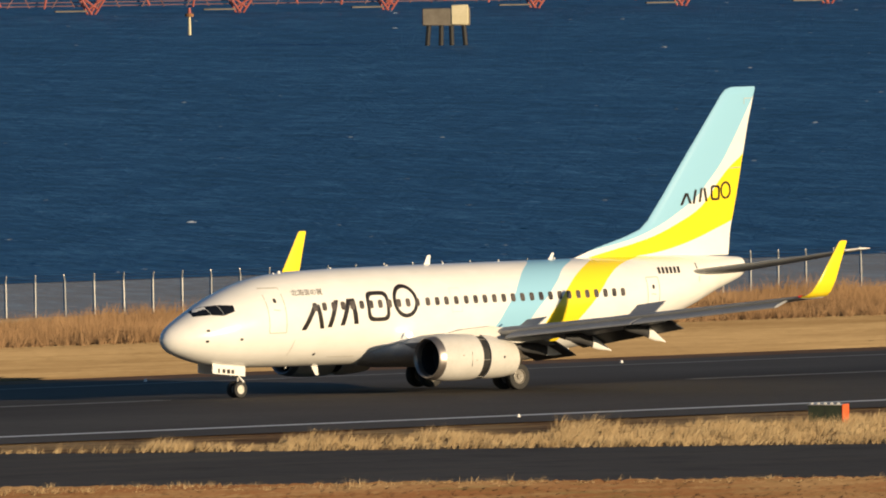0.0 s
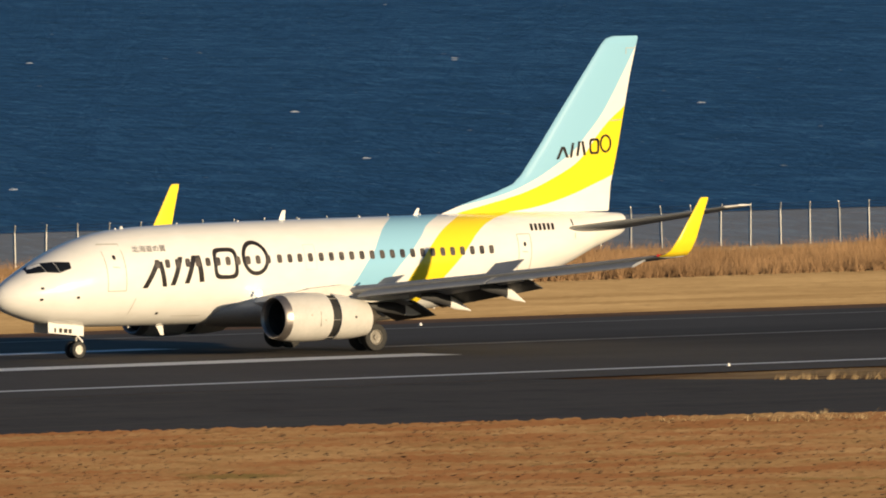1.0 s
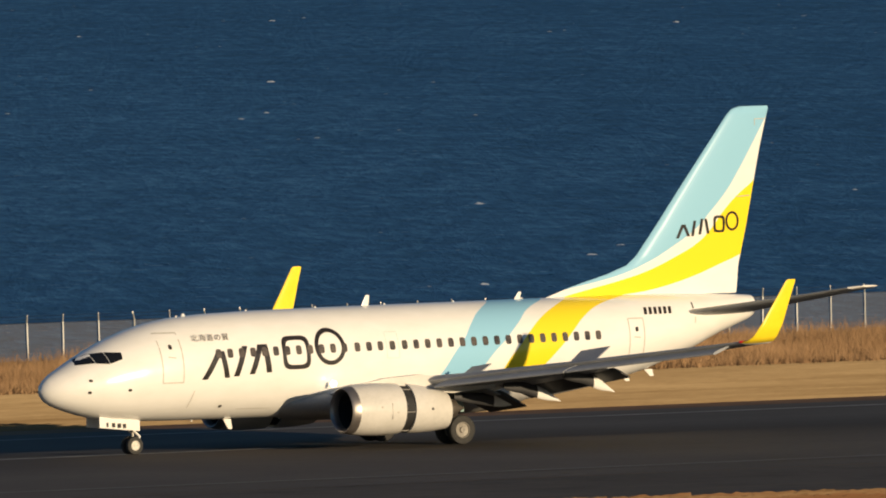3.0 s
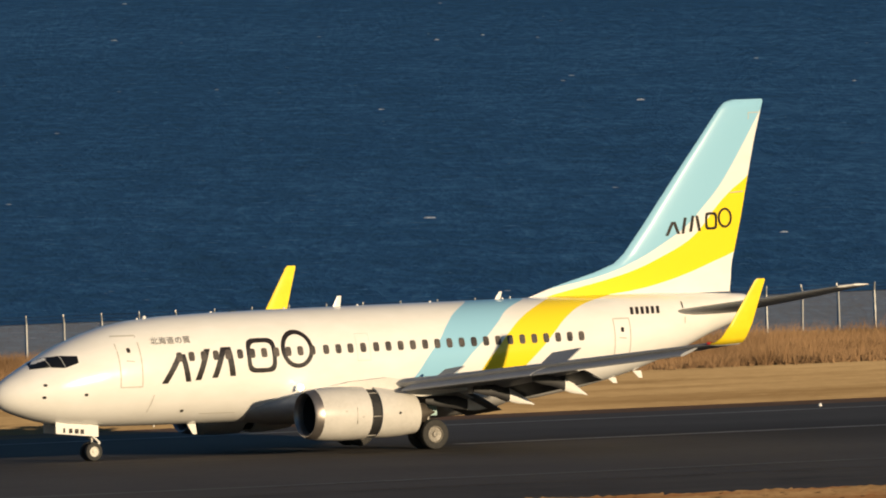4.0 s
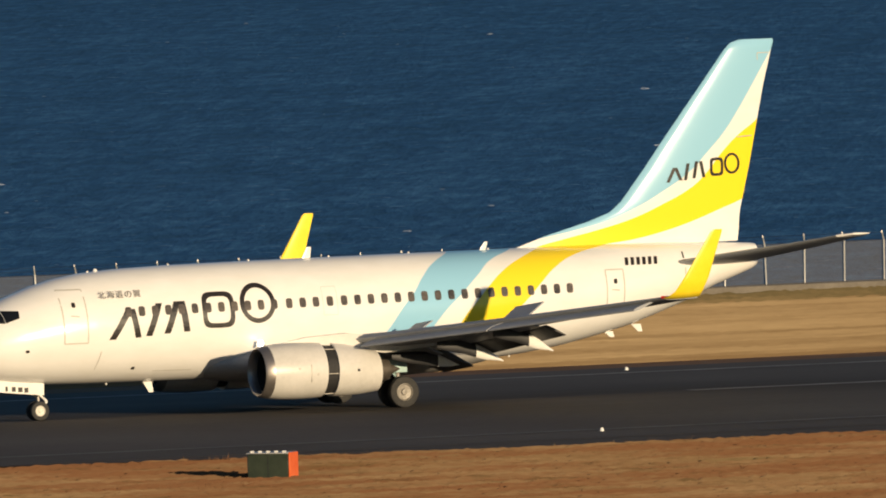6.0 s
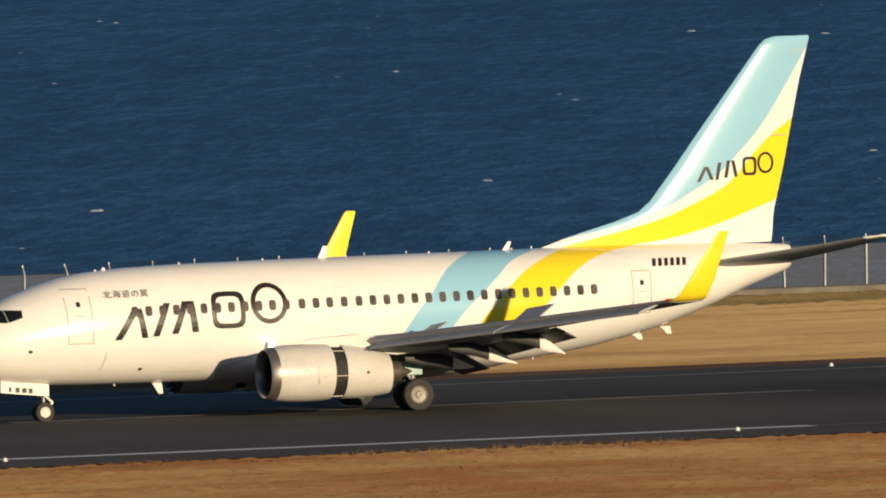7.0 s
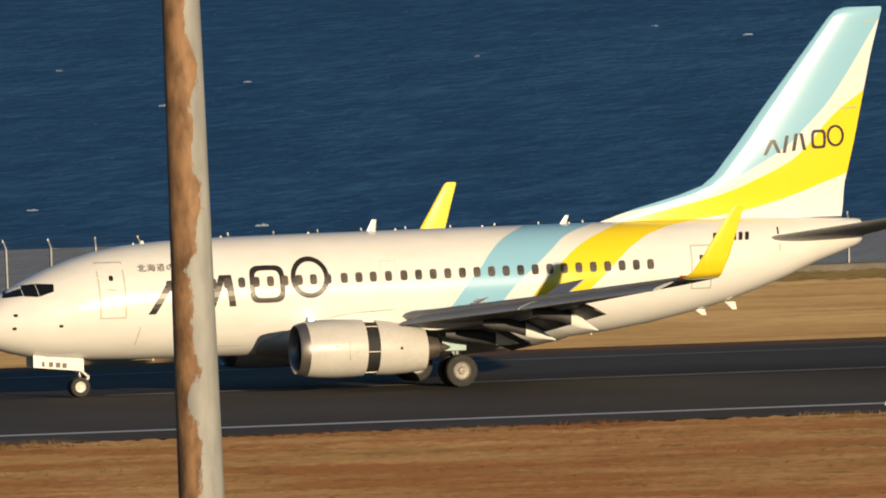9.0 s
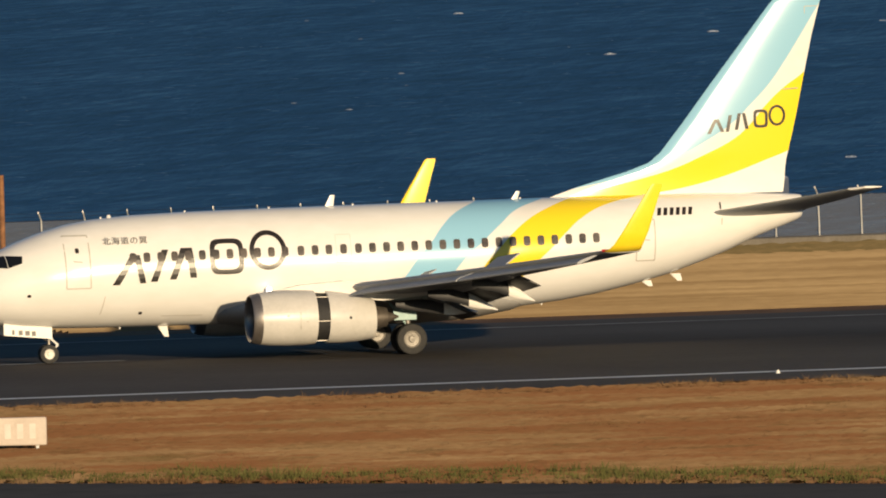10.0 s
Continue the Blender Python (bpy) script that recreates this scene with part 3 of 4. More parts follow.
def engine(side):
    y, z = side * 4.83, 1.53
    e = new("engine")
    e.parent = airliner
    tagged(e, "grey jet engine with its reverser sleeve slid open")
    part("inlet_lip", turned([(10.66, 0.74), (10.46, 0.75), (10.36, 0.79), (10.33, 0.84), (10.40, 0.89), (10.66, 0.945)], y, z, flat=0.03), M_LIP, e, "polished metal inlet lip")
    part("fan_cowl", turned([(10.66, 0.945), (11.1, 0.995), (11.7, 1.02), (12.3, 1.01), (12.66, 0.985), (12.66, 0.92)], y, z, flat=0.03), M_COWL, e)
    part("inlet_duct", turned([(10.66, 0.74), (11.3, 0.74), (11.32, 0.2), (10.9, 0.02)], y, z), M_DARK, e, "dark fan inside the inlet")
    part("cascade", turned([(12.60, 0.91), (12.9, 0.89), (13.2, 0.88)], y, z, flat=0.03), M_DARK, e, "black reverser cascade")
    for k in range(6):
        a = 2 * math.pi * k / 6 + 0.12
        c, s = math.cos(a), math.sin(a)
        part("cascade_rib", tube((12.62, y + 0.93 * c, z + 0.93 * s * (0.97 if s < 0 else 1)), (13.14, y + 0.92 * c, z + 0.92 * s * (0.97 if s < 0 else 1)), 0.016, 0.016, 5), M_METAL, e)
    part("reverser_sleeve", turned([(13.10, 0.90), (13.10, 0.965), (13.6, 0.94), (14.2, 0.865), (14.85, 0.73), (14.83, 0.70), (14.2, 0.78)], y, z, flat=0.03, droop=0.07), M_COWL, e)
    part("sleeve_catch", tube((13.85, y + side * 0.90, z - 0.02), (13.85, y + side * 0.94, z - 0.02), 0.05, 0.05, 10), M_DARK, e)
    part("core_nozzle", turned([(14.2, 0.52), (14.9, 0.44), (15.35, 0.34), (15.3, 0.31), (15.1, 0.30)], y, z - 0.08), M_NOZZLE, e, "burnt metal exhaust nozzle")
    part("exhaust_cone", turned([(15.0, 0.26), (15.5, 0.17), (15.8, 0.03)], y, z - 0.08), M_NOZZLE, e)
    bm = loft([[(s, y - w, zz), (s, y + w, zz), (s, y + w, zt), (s, y - w, zt)] for s, w, zz, zt in ((11.3, 0.03, 2.46, 2.54), (12.2, 0.16, 2.36, 2.70), (13.8, 0.2, 2.2, 2.80), (15.2, 0.18, 2.05, 2.6), (17.2, 0.05, 2.2, 2.3))])
    part("pylon", bm, M_COWL, e)
    bm = box(12.0, 12.015, y + side * 0.985, y + side * 1.025, z - 0.35, z + 0.25)
    part("cowl_seam", bm, M_SEAM, e)
    for s0, dz in ((11.55, 0.12), (12.25, -0.1)):
        part("cowl_latch", tube((s0, y + side * 0.99, z + dz), (s0, y + side * 1.03, z + dz), 0.035, 0.035, 8), M_SEAM, e)


engine(-1)
engine(1)


def wheel(parent, s, y, z, r, w, rim=None):
    prof = [(0.55 * r, -w * 0.42), (0.80 * r, -w * 0.5), (0.95 * r, -w * 0.42), (r, -w * 0.2), (r, w * 0.2), (0.95 * r, w * 0.42), (0.80 * r, w * 0.5), (0.55 * r, w * 0.42)]
    n = 28
    bm = loft([[(s + p * math.cos(a), y + o, z + p * math.sin(a)) for a in np.linspace(0, 2 * math.pi, n, endpoint=False)] for p, o in prof], False)
    wh = part("wheel", bm, M_RUBBER, parent, "black tyre")
    prof = [(0.57 * r, -w * 0.40), (0.5 * r, -w * 0.44), (0.46 * r, -w * 0.30), (0.22 * r, -w * 0.26), (0.18 * r, -w * 0.42), (0.02 * r, -w * 0.44)]
    bm = loft([[(s + p * math.cos(a), y + o, z + p * math.sin(a)) for a in np.linspace(0, 2 * math.pi, n, endpoint=False)] for p, o in prof], False)
    for k in range(9):
        a = 2 * math.pi * k / 9
        tube((s + 0.34 * r * math.cos(a), y - w * 0.24, z + 0.34 * r * math.sin(a)), (s + 0.34 * r * math.cos(a), y - w * 0.31, z + 0.34 * r * math.sin(a)), 0.05 * r, 0.05 * r, 6, bm)
    part("rim", bm, rim or M_RIM, wh, "pale metal rim")
    return wh


nose_gear = new("nose_gear")
nose_gear.parent = airliner
tagged(nose_gear, "nose landing gear with two small wheels")
for y in (-0.2, 0.2):
    wheel(nose_gear, 3.95, y, 0.345, 0.345, 0.2, M_NOSERIM)
part("strut", tube((3.95, 0, 1.6), (4.0, 0, 0.36), 0.075, 0.055), M_METAL, nose_gear)
part("drag_brace", tube((3.0, 0, 1.45), (3.9, 0, 0.85), 0.04, 0.04, 8), M_METAL, nose_gear)
part("axle", tube((4.0, -0.28, 0.345), (4.0, 0.28, 0.345), 0.035, 0.035, 8), M_METAL, nose_gear)
part("torque_link", tube((4.03, 0, 0.92), (4.32, 0, 0.66), 0.045, 0.04, 8), M_WHITE, nose_gear)
part("torque_link", tube((4.32, 0, 0.66), (4.02, 0, 0.40), 0.04, 0.045, 8), M_WHITE, nose_gear)
part("taxi_lamp", tube((3.86, 0, 0.95), (3.78, 0, 0.95), 0.09, 0.1, 12), M_RIM, nose_gear)
for y in (-0.46, 0.46):
    bm = bmesh.new()
    o = math.copysign(0.03, y)
    loft([[(2.25, y, 1.08), (4.02, y, 0.90), (4.02, y, 1.32), (2.25, y, 1.5)], [(2.25, y + o, 1.08), (4.02, y + o, 0.90), (4.02, y + o, 1.32), (2.25, y + o, 1.5)]], True, bm)
    d = part("gear_door", bm, M_WHITE, nose_gear, "white gear door with a dark mark")
    if y < 0:
        for k, wd in ((0, 0.09), (1, 0.15), (2, 0.17), (3, 0.15)):
            x = 2.55 + 0.24 * k
            part("door_mark", box(x, x + wd, y - 0.036, y - 0.031, 1.13 - 0.1 * (x - 2.25), 1.30 - 0.1 * (x - 2.25)), M_INK, d, "dark bar")

for side in (-1, 1):
    g = new("main_gear")
    g.parent = airliner
    tagged(g, "main landing gear with a pair of wheels")
    for o in (-0.43, 0.43):
        wheel(g, 16.6, side * 2.86 + o, 0.565, 0.565, 0.4)
    part("strut", tube((16.5, side * 2.95, 2.3), (16.6, side * 2.86, 0.6), 0.13, 0.1), M_METAL, g)
    part("side_brace", tube((16.4, side * 1.7, 1.7), (16.55, side * 2.85, 1.1), 0.06, 0.06, 8), M_TEAL, g)
    part("drag_link", tube((15.9, side * 2.9, 1.9), (16.55, side * 2.9, 1.05), 0.05, 0.05, 8), M_TEAL, g)
    part("torque_link", tube((16.9, side * 2.86, 1.05), (16.65, side * 2.86, 0.65), 0.05, 0.05, 8), M_TEAL, g)
    part("gear_door", box(16.0, 16.85, side * 3.12 - 0.02, side * 3.12 + 0.02, 1.25, 1.75, bevel=0.01), M_TEAL, g, "pale teal gear door")
    part("axle", tube((16.6, side * 2.3, 0.565), (16.6, side * 3.4, 0.565), 0.06, 0.06, 8), M_METAL, g)

# windows of the cabin, one pane each
WINDOWS = [6.78 + 0.508 * k for k in range(12)] + [12.95, 13.47, 13.98, 14.52] + [15.07 + 0.5195 * k for k in range(18)]
for s in WINDOWS:
    z = 3.76 + 0.0095 * (s - 6.8)
    part("window", decal([pane((s, z), 0.125, 0.175)], 0.012), M_PANE, airliner, "", 0)

# cockpit windows
for quad in ([(1.36, 3.50), (1.50, 3.70), (1.97, 3.90), (2.00, 3.57)], [(2.02, 3.56), (1.99, 3.91), (2.44, 3.97), (2.48, 3.53)], [(2.50, 3.54), (2.46, 3.97), (3.02, 3.95), (2.98, 3.70)]):
    a, b, c, d = quad
    strip = [((a[0] + (d[0] - a[0]) * k / 4, a[1] + (d[1] - a[1]) * k / 4), (b[0] + (c[0] - b[0]) * k / 4, b[1] + (c[1] - b[1]) * k / 4)) for k in range(5)]
    part("windscreen_pane", decal([[((p0[0] - 0.16, p0[1] - 0.02), (p1[0] - 0.16, p1[1] - 0.02)) for p0, p1 in strip]], 0.02), M_GLASS, airliner, "dark cockpit pane", 0)


def frame_of(x0, x1, z0, z1, w=0.045, lean=0.0):
    return [bar((x0 + lean, z0), (x0, z1), w), bar((x1 + lean, z0), (x1, z1), w), level((x0, z1), (x1, z1), w), level((x0 + lean, z0), (x1 + lean, z0), w)]


for x0, x1, z0, z1 in ((4.34, 5.22, 2.72, 4.6), (25.42, 26.14, 3.02, 4.5)):
    d = part("cabin_door", decal(frame_of(x0, x1, z0, z1), 0.010), M_SEAM, airliner, "thin grey outline of a cabin door", 0)
    part("door_pane", decal([pane(((x0 + x1) / 2, z0 + (z1 - z0) * 0.72), 0.07, 0.09)], 0.012), M_INK, d, "", 0)
    part("door_handle", decal([level(((x0 + x1) / 2 - 0.16, z0 + (z1 - z0) * 0.52), ((x0 + x1) / 2 + 0.16, z0 + (z1 - z0) * 0.50), 0.04)], 0.013), M_SEAM, d, "", 0)
part("escape_hatch", decal(frame_of(14.25, 14.8, 3.35, 4.35, 0.012), 0.008), M_SEAM, airliner, "", 0)
part("body_seam", decal([bar((5.62, 1.75), (5.75, 2.4), 0.03)], 0.010), M_SEAM, airliner, "", 0)

# airline mark as plain dark shapes: wedge, bars, frame and ring
MARK = (("mark_wedge", [bar((6.13, 2.80), (6.82, 3.86), 0.26), bar((7.12, 2.84), (6.92, 3.86), 0.22)]),
        ("mark_bar", [bar((7.52, 2.88), (7.97, 4.02), 0.24)]),
        ("mark_block", [bar((8.22, 2.94), (8.66, 4.06), 0.24), bar((8.98, 2.98), (8.84, 4.06), 0.24)]),
        ("mark_frame", [oval((10.22, 3.70), 0.62, 0.64, 0.17, 28, 0.45)]),
        ("mark_ring", [oval((11.74, 3.88), 0.68, 0.71, 0.17)]))
for name, pieces in MARK:
    part(name, decal(pieces, 0.010), M_INK, airliner, "plain dark shape of the airline mark", 0)
for name, pieces in (("fin_wedge", [bar((28.55, 7.48), (28.82, 8.0), 0.13), bar((29.06, 7.54), (28.86, 8.0), 0.13)]), ("fin_bar", [bar((29.24, 7.54), (29.36, 8.14), 0.12)]),
                     ("fin_block", [bar((29.58, 7.6), (29.70, 8.2), 0.12), bar((29.98, 7.62), (29.86, 8.2), 0.12)]),
                     ("fin_frame", [oval((30.50, 7.98), 0.27, 0.33, 0.10, 28, 0.45)]), ("fin_ring", [oval((31.12, 8.08), 0.32, 0.38, 0.09)])):
    part(name, decal(pieces, 0.02, fin_y), M_INK, airliner, "plain dark shape of the airline mark", 0)
slogan = bpy.data.curves.new("slogan", "FONT")
slogan.body, slogan.size = "\u5317\u6d77\u9053\u306e\u7ffc", 0.31
slogan.space_character = 1.16
slogan.materials.append(M_GREYINK)
slogan_ob = new("slogan", slogan)
slogan_ob.parent = airliner
slogan_ob.matrix_basis = pose(5.72, -1.62, 4.28, 68, 0, 0)
for k in range(6):
    s = 26.35 + 0.235 * k
    part("registration_bar", decal([bar((s, 4.63), (s + 0.07, 4.90), 0.14)], 0.010), M_INK, airliner, "dark bar", 0)

# aerials, lamps and outlets
for s, z, h, c in ((14.25, 5.30, 0.42, 0.34), (21.15, 5.34, 0.30, 0.26)):
    bm = loft([foil((s, 0, z), c, 0.12, "y"), foil((s + 0.22, 0, z + h), c * 0.5, 0.12, "y")])
    part("aerial", bm, M_WHITE, airliner, "white blade aerial")
for s, z, h in ((7.95, 1.22, -0.40), (27.0, 2.42, -0.22), (25.9, 2.2, -0.16)):
    bm = loft([foil((s, 0, z + 0.05), 0.4, 0.12, "y"), foil((s + 0.28, 0, z + h), 0.18, 0.12, "y")])
    part("belly_aerial", bm, M_WHITE, airliner)
part("beacon", tube((6.3, 0, 5.16), (6.3, 0, 5.27), 0.10, 0.05, 10), M_WHITE, airliner)
for s, z in ((7.1, 1.75), (1.5, 2.9), (1.45, 2.45), (3.0, 2.5)):
    part("port", decal([pane((s, z), 0.07, 0.05)], 0.012), M_INK, airliner, "", 0)
part("landing_lamp", tube((11.72, -2.12, 2.46), (11.62, -2.14, 2.46), 0.10, 0.12, 12), M_LAMP, airliner, "lit landing lamp at the wing root")
part("tail_outlet", tube((31.94, 0, 4.8), (32.1, 0, 4.82), 0.24, 0.2, 16), M_METAL, airliner)
part("tip_panel", decal([level((32.25, 12.0), (32.75, 12.0), 0.03), bar((32.25, 11.75), (32.25, 12.0), 0.03)], 0.012, fin_y), M_SEAM, airliner, "", 0)
part("fin_probe", tube((31.35, -0.1, 9.02), (31.9, -0.16, 9.05), 0.02, 0.02, 6), M_SEAM, airliner)
part("trim_mark", decal([bar((28.72, 4.78), (28.74, 5.02), 0.06)], 0.012), M_INK, airliner, "", 0)
part("trim_mark", decal([bar((28.72, 4.22), (28.74, 4.46), 0.05)], 0.012), M_SEAM, airliner, "", 0)
part("cargo_seam", decal([level((7.9, 1.62), (9.4, 1.60), 0.02)], 0.012), M_SEAM, airliner, "", 0)
for k in range(5):
    part("belly_lamp", tube((6.6 + 3.9 * k, 0.0, hull(6.6 + 3.9 * k)[0] - hull(6.6 + 3.9 * k)[1] + 0.02), (6.6 + 3.9 * k, 0.0, hull(6.6 + 3.9 * k)[0] - hull(6.6 + 3.9 * k)[1] - 0.07), 0.05, 0.03, 8), M_WHITE, airliner)
for k in range(7):
    s0 = 6.0 + 3.1 * k
    part("roof_fitting", tube((s0, 0.0, hull(s0)[0] + hull(s0)[1] - 0.02), (s0, 0.0, hull(s0)[0] + hull(s0)[1] + 0.05), 0.05, 0.03, 8), M_WHITE, airliner)


# ---- the airfield round the runway ----
def tufts(name, n, area, height, width, mat, label, category, blades=4, seed=1, keep=None, lean=0.35, clump=0.0, wind=0.0):
    """Grass as thin upright blades in tufts, joined into one."""
    rng = np.random.default_rng(seed)
    x0, x1, y0, y1 = area
    xs, ys = rng.uniform(x0, x1, n), rng.uniform(y0, y1, n)
    if keep:
        ok = keep(xs, ys)
        xs, ys = xs[ok], ys[ok]
    m = len(xs)
    big = np.array([noise.noise((x * clump, y * clump, seed)) for x, y in zip(xs, ys)]) if clump else np.zeros(m)
    hs = rng.uniform(*height, m) * (1 + 1.1 * big)
    ok = hs > 0.25 * height[0]
    xs, ys, hs, m = xs[ok], ys[ok], hs[ok], int(ok.sum())
    zs = np.interp(ys, [p[0] for p in PROFILE], [p[1] for p in PROFILE]) - 0.06
    base = np.stack([xs, ys, zs], 1)[:, None, :]
    a = rng.uniform(0, 2 * np.pi, (m, blades))
    r = rng.uniform(0, 0.5, (m, blades)) * width * 3
    foot = base + np.stack([r * np.cos(a), r * np.sin(a), 0 * a], 2)
    h = hs[:, None] * rng.uniform(0.6, 1.15, (m, blades))
    ta = rng.uniform(0, np.pi, (m, blades))
    w = width * rng.uniform(0.7, 1.3, (m, blades))
    side = np.stack([np.cos(ta) * w / 2, np.sin(ta) * w / 4, 0 * w], 2)
    bend = np.stack([rng.normal(wind, lean, (m, blades)) * h, rng.normal(0, lean * 0.6, (m, blades)) * h, h], 2)
    v = np.stack([foot - side, foot + side, foot + bend], 2).reshape(-1, 3)
    me = bpy.data.meshes.new(name)
    k = len(v) // 3
    me.from_pydata(v.tolist(), [], np.arange(3 * k).reshape(-1, 3).tolist())
    me.materials.append(mat)
    return tagged(new(name, me), label, category, "", "stuff")


def swath(name, x0, x1, y0, y1, step, dx, height, mat, label, keep=None, seed=1):
    """A turf surface as one ragged height field: low tussock ridges, steep to the south, that fall away behind."""
    rng = np.random.default_rng(seed)
    xs = np.arange(x0, x1, dx)
    ys = np.arange(y0, y1, step)
    py, pz = [], []
    drift = np.cumsum(rng.normal(0, 0.05, (len(ys), len(xs))), 1)
    drift -= np.linspace(0, 1, len(xs)) * drift[:, -1:]
    for i, y in enumerate(ys):
        yy = y + np.clip(drift[i] * 0.35, -0.3 * step, 0.3 * step)
        h = rng.uniform(*height, len(xs)) * (0.75 + 0.5 * rng.uniform())
        zz = np.interp(yy, [p[0] for p in PROFILE], [p[1] for p in PROFILE])
        py += [yy, yy + 0.03 + rng.uniform(0, 0.03, len(xs))]
        pz += [zz - 0.04, zz + h]
    py, pz = np.array(py), np.array(pz)
    n, m = py.shape
    v = np.stack([np.broadcast_to(xs, (n, m)), py, pz], 2).reshape(-1, 3)
    i, j = np.meshgrid(np.arange(n - 1), np.arange(m - 1), indexing="ij")
    f = np.stack([i * m + j, i * m + j + 1, (i + 1) * m + j + 1, (i + 1) * m + j], 2).reshape(-1, 4)
    if keep:
        c = v[f].mean(1)
        f = f[keep(c[:, 0], c[:, 1])]
    me = bpy.data.meshes.new(name)
    me.from_pydata(v.tolist(), [], f.tolist())
    me.materials.append(mat)
    return tagged(new(name, me), label, "grass", "", "stuff")


def near_turf(x, y):
    edge = np.interp(x, [0, 222, 244, 274, 290, 308, 330, 349, 366, 384, 413, 437, 700], [-36.2, -36.2, -39.4, -41.6, -45.4, -49.0, -51.2, -55.2, -60.2, -63.8, -70.8, -91.2, -310])
    low = -36 - (x - 40) * 0.845
    return (y < edge - 0.3) & (y > low + 0.4)


def island(x, y):
    return (y < -44.5 + 2.0 * np.sin(x * 0.9)) & (y > -47 - (x - 437) * 0.85 + 0.3)


swath("turf_near", 85, 300, -112, -36, 0.55, 0.22, (0.02, 0.09), M_TURF_BLADE, "dry brown and straw-coloured turf beside the runway", near_turf, 3)
swath("turf_bend", 300, 455, -128, -40, 0.6, 0.22, (0.02, 0.10), M_TURF_BLADE, "dry brown turf beside the exit taxiway", near_turf, 4)
swath("turf_far", 130, 690, 43.6, 95, 1.2, 0.35, (0.08, 0.12), M_MOWN, "pale mown dry grass beyond the runway", None, 7)
swath("turf_verge", 120, 366, 95, 124, 1.2, 0.35, (0.08, 0.13), M_MOWN, "pale dry grass before the fence", None, 9)
swath("green_verge", 120, 366, 123.6, 138.6, 0.9, 0.3, (0.10, 0.22), M_VERGE, "rough olive-brown grass at the foot of the fence", None, 10)
tufts("sprigs", 30000, (85, 450, -106, -36), (0.08, 0.20), 0.03, M_TURF_BLADE, "scattered dry grass stalks on the turf", "grass", 3, 14, near_turf, 0.5, 0.15)
tufts("turf_edge", 9000, (85, 300, -39.5, -36), (0.08, 0.24), 0.03, M_TURF_BLADE, "ragged dry grass along the asphalt edge", "grass", 5, 13, near_turf, 0.6, 0.25)
tufts("straw_island", 26000, (430, 500, -85, -42), (0.16, 0.50), 0.03, M_STRAW, "tall wind-blown straw grass between two taxiways", "grass", 8, 5, island, 0.45, 0.22, 0.55)
tufts("straw_patch", 3500, (404, 440, -100, -72), (0.10, 0.30), 0.03, M_STRAW, "patchy straw grass at the taxiway edge", "grass", 7, 15, lambda x, y: near_turf(x, y) & (y > np.interp(x, [404, 440], [-74, -97])), 0.5, 0.35, 0.4)
tufts("turf_rim", 150000, (85, 160, -140, -70), (0.08, 0.26), 0.035, M_TURF_BLADE, "ragged brown grass along the taxiway edge", "grass", 5, 16,
      lambda x, y: (y > -36 - (x - 40) * 0.845 - 0.2) & (y < -36 - (x - 40) * 0.845 + 1.3), 0.5, 0.3)
tufts("weeds", 16000, (88, 150, -108, -80), (0.14, 0.36), 0.05, M_GREEN, "low green and brown weeds along the taxiway edge", "grass", 6, 6,
      lambda x, y: near_turf(x, y) & (y < -36 - (x - 40) * 0.845 + 9), 0.5, 0.3)
tufts("reeds", 105000, (362, 690, 93, 138), (0.45, 1.0), 0.045, M_REED, "tall brown reeds and dry grass in front of the fence", "grass", 7, 8, None, 0.45, 0.11, 0.1)
for x0, y0, r0, high in ((372.2, 118.0, 1.5, 1.5), (372.2 - 5.2, 121.0, 1.1, 1.1), (372.2 + 4.6, 116.0, 1.7, 1.0), (366.5, 112.0, 1.6, 1.1)):
    tufts("reed_bush", 9000, (x0 - r0, x0 + r0, y0 - r0, y0 + r0), (0.45 * high, high), 0.035, M_REED, "rounded clump of dry brown reeds", "grass", 8, int(x0),
          lambda x, y: np.random.default_rng(len(x)).uniform(0, 1, len(x)) < 0.5 * np.clip(1 - ((x - x0) ** 2 + (y - y0) ** 2) / r0 ** 2, 0, 1), 0.35)
# seawall kerb under the fence
v = box(100, 720, 139.0, 140.6, -2.6, -1.56, bevel=0.05)
thing("seawall", v, M_CONCRETE, "low concrete seawall that carries the fence", "wall", kind="structure")

# fence: netting, posts with bent arms, top wire
fence = empty("fence", "tall grey wire-netting fence along the seawall", "fence")
me = quads("netting", [(100, 140.0, -1.75), (720, 140.0, -1.75), (720, 140.0, 0.22), (100, 140.0, 0.22)], [(0, 1, 2, 3)], M_NET)
net = new("netting", me)
net.parent = fence
tagged(net, "fine grey wire netting")
for z in (0.22,):
    part("rail_wire", tube((100, 139.97, z), (720, 139.97, z), 0.014, 0.014, 6), M_DARK, fence)
bm = tube((0, 0, -1.95), (0, 0, 0.25), 0.042, 0.042, 8)
tube((0, 0, 0.24), (-0.12, -0.16, 0.60), 0.036, 0.03, 8, bm)
post_me = mesh_of("post", bm, M_GALV)
arm_me = mesh_of("wire_holder", box(-0.15, -0.10, -0.19, -0.14, 0.54, 0.64), M_GALV, 0)
for k in range(296):
    x = 104 + 1.95 * k
    p = new("post", post_me)
    p.parent, p.matrix_basis = fence, pose(x, 139.9, 0, random.uniform(-1, 1), random.uniform(-1.2, 1.2), random.uniform(-14, 14))
    a = new("wire_holder", arm_me)
    a.parent = p
for z, y in ((0.40, 139.82), (0.56, 139.76)):
    part("barbed_wire", tube((100, y, z), (720, y, z), 0.006, 0.006, 4), M_DARK, fence)
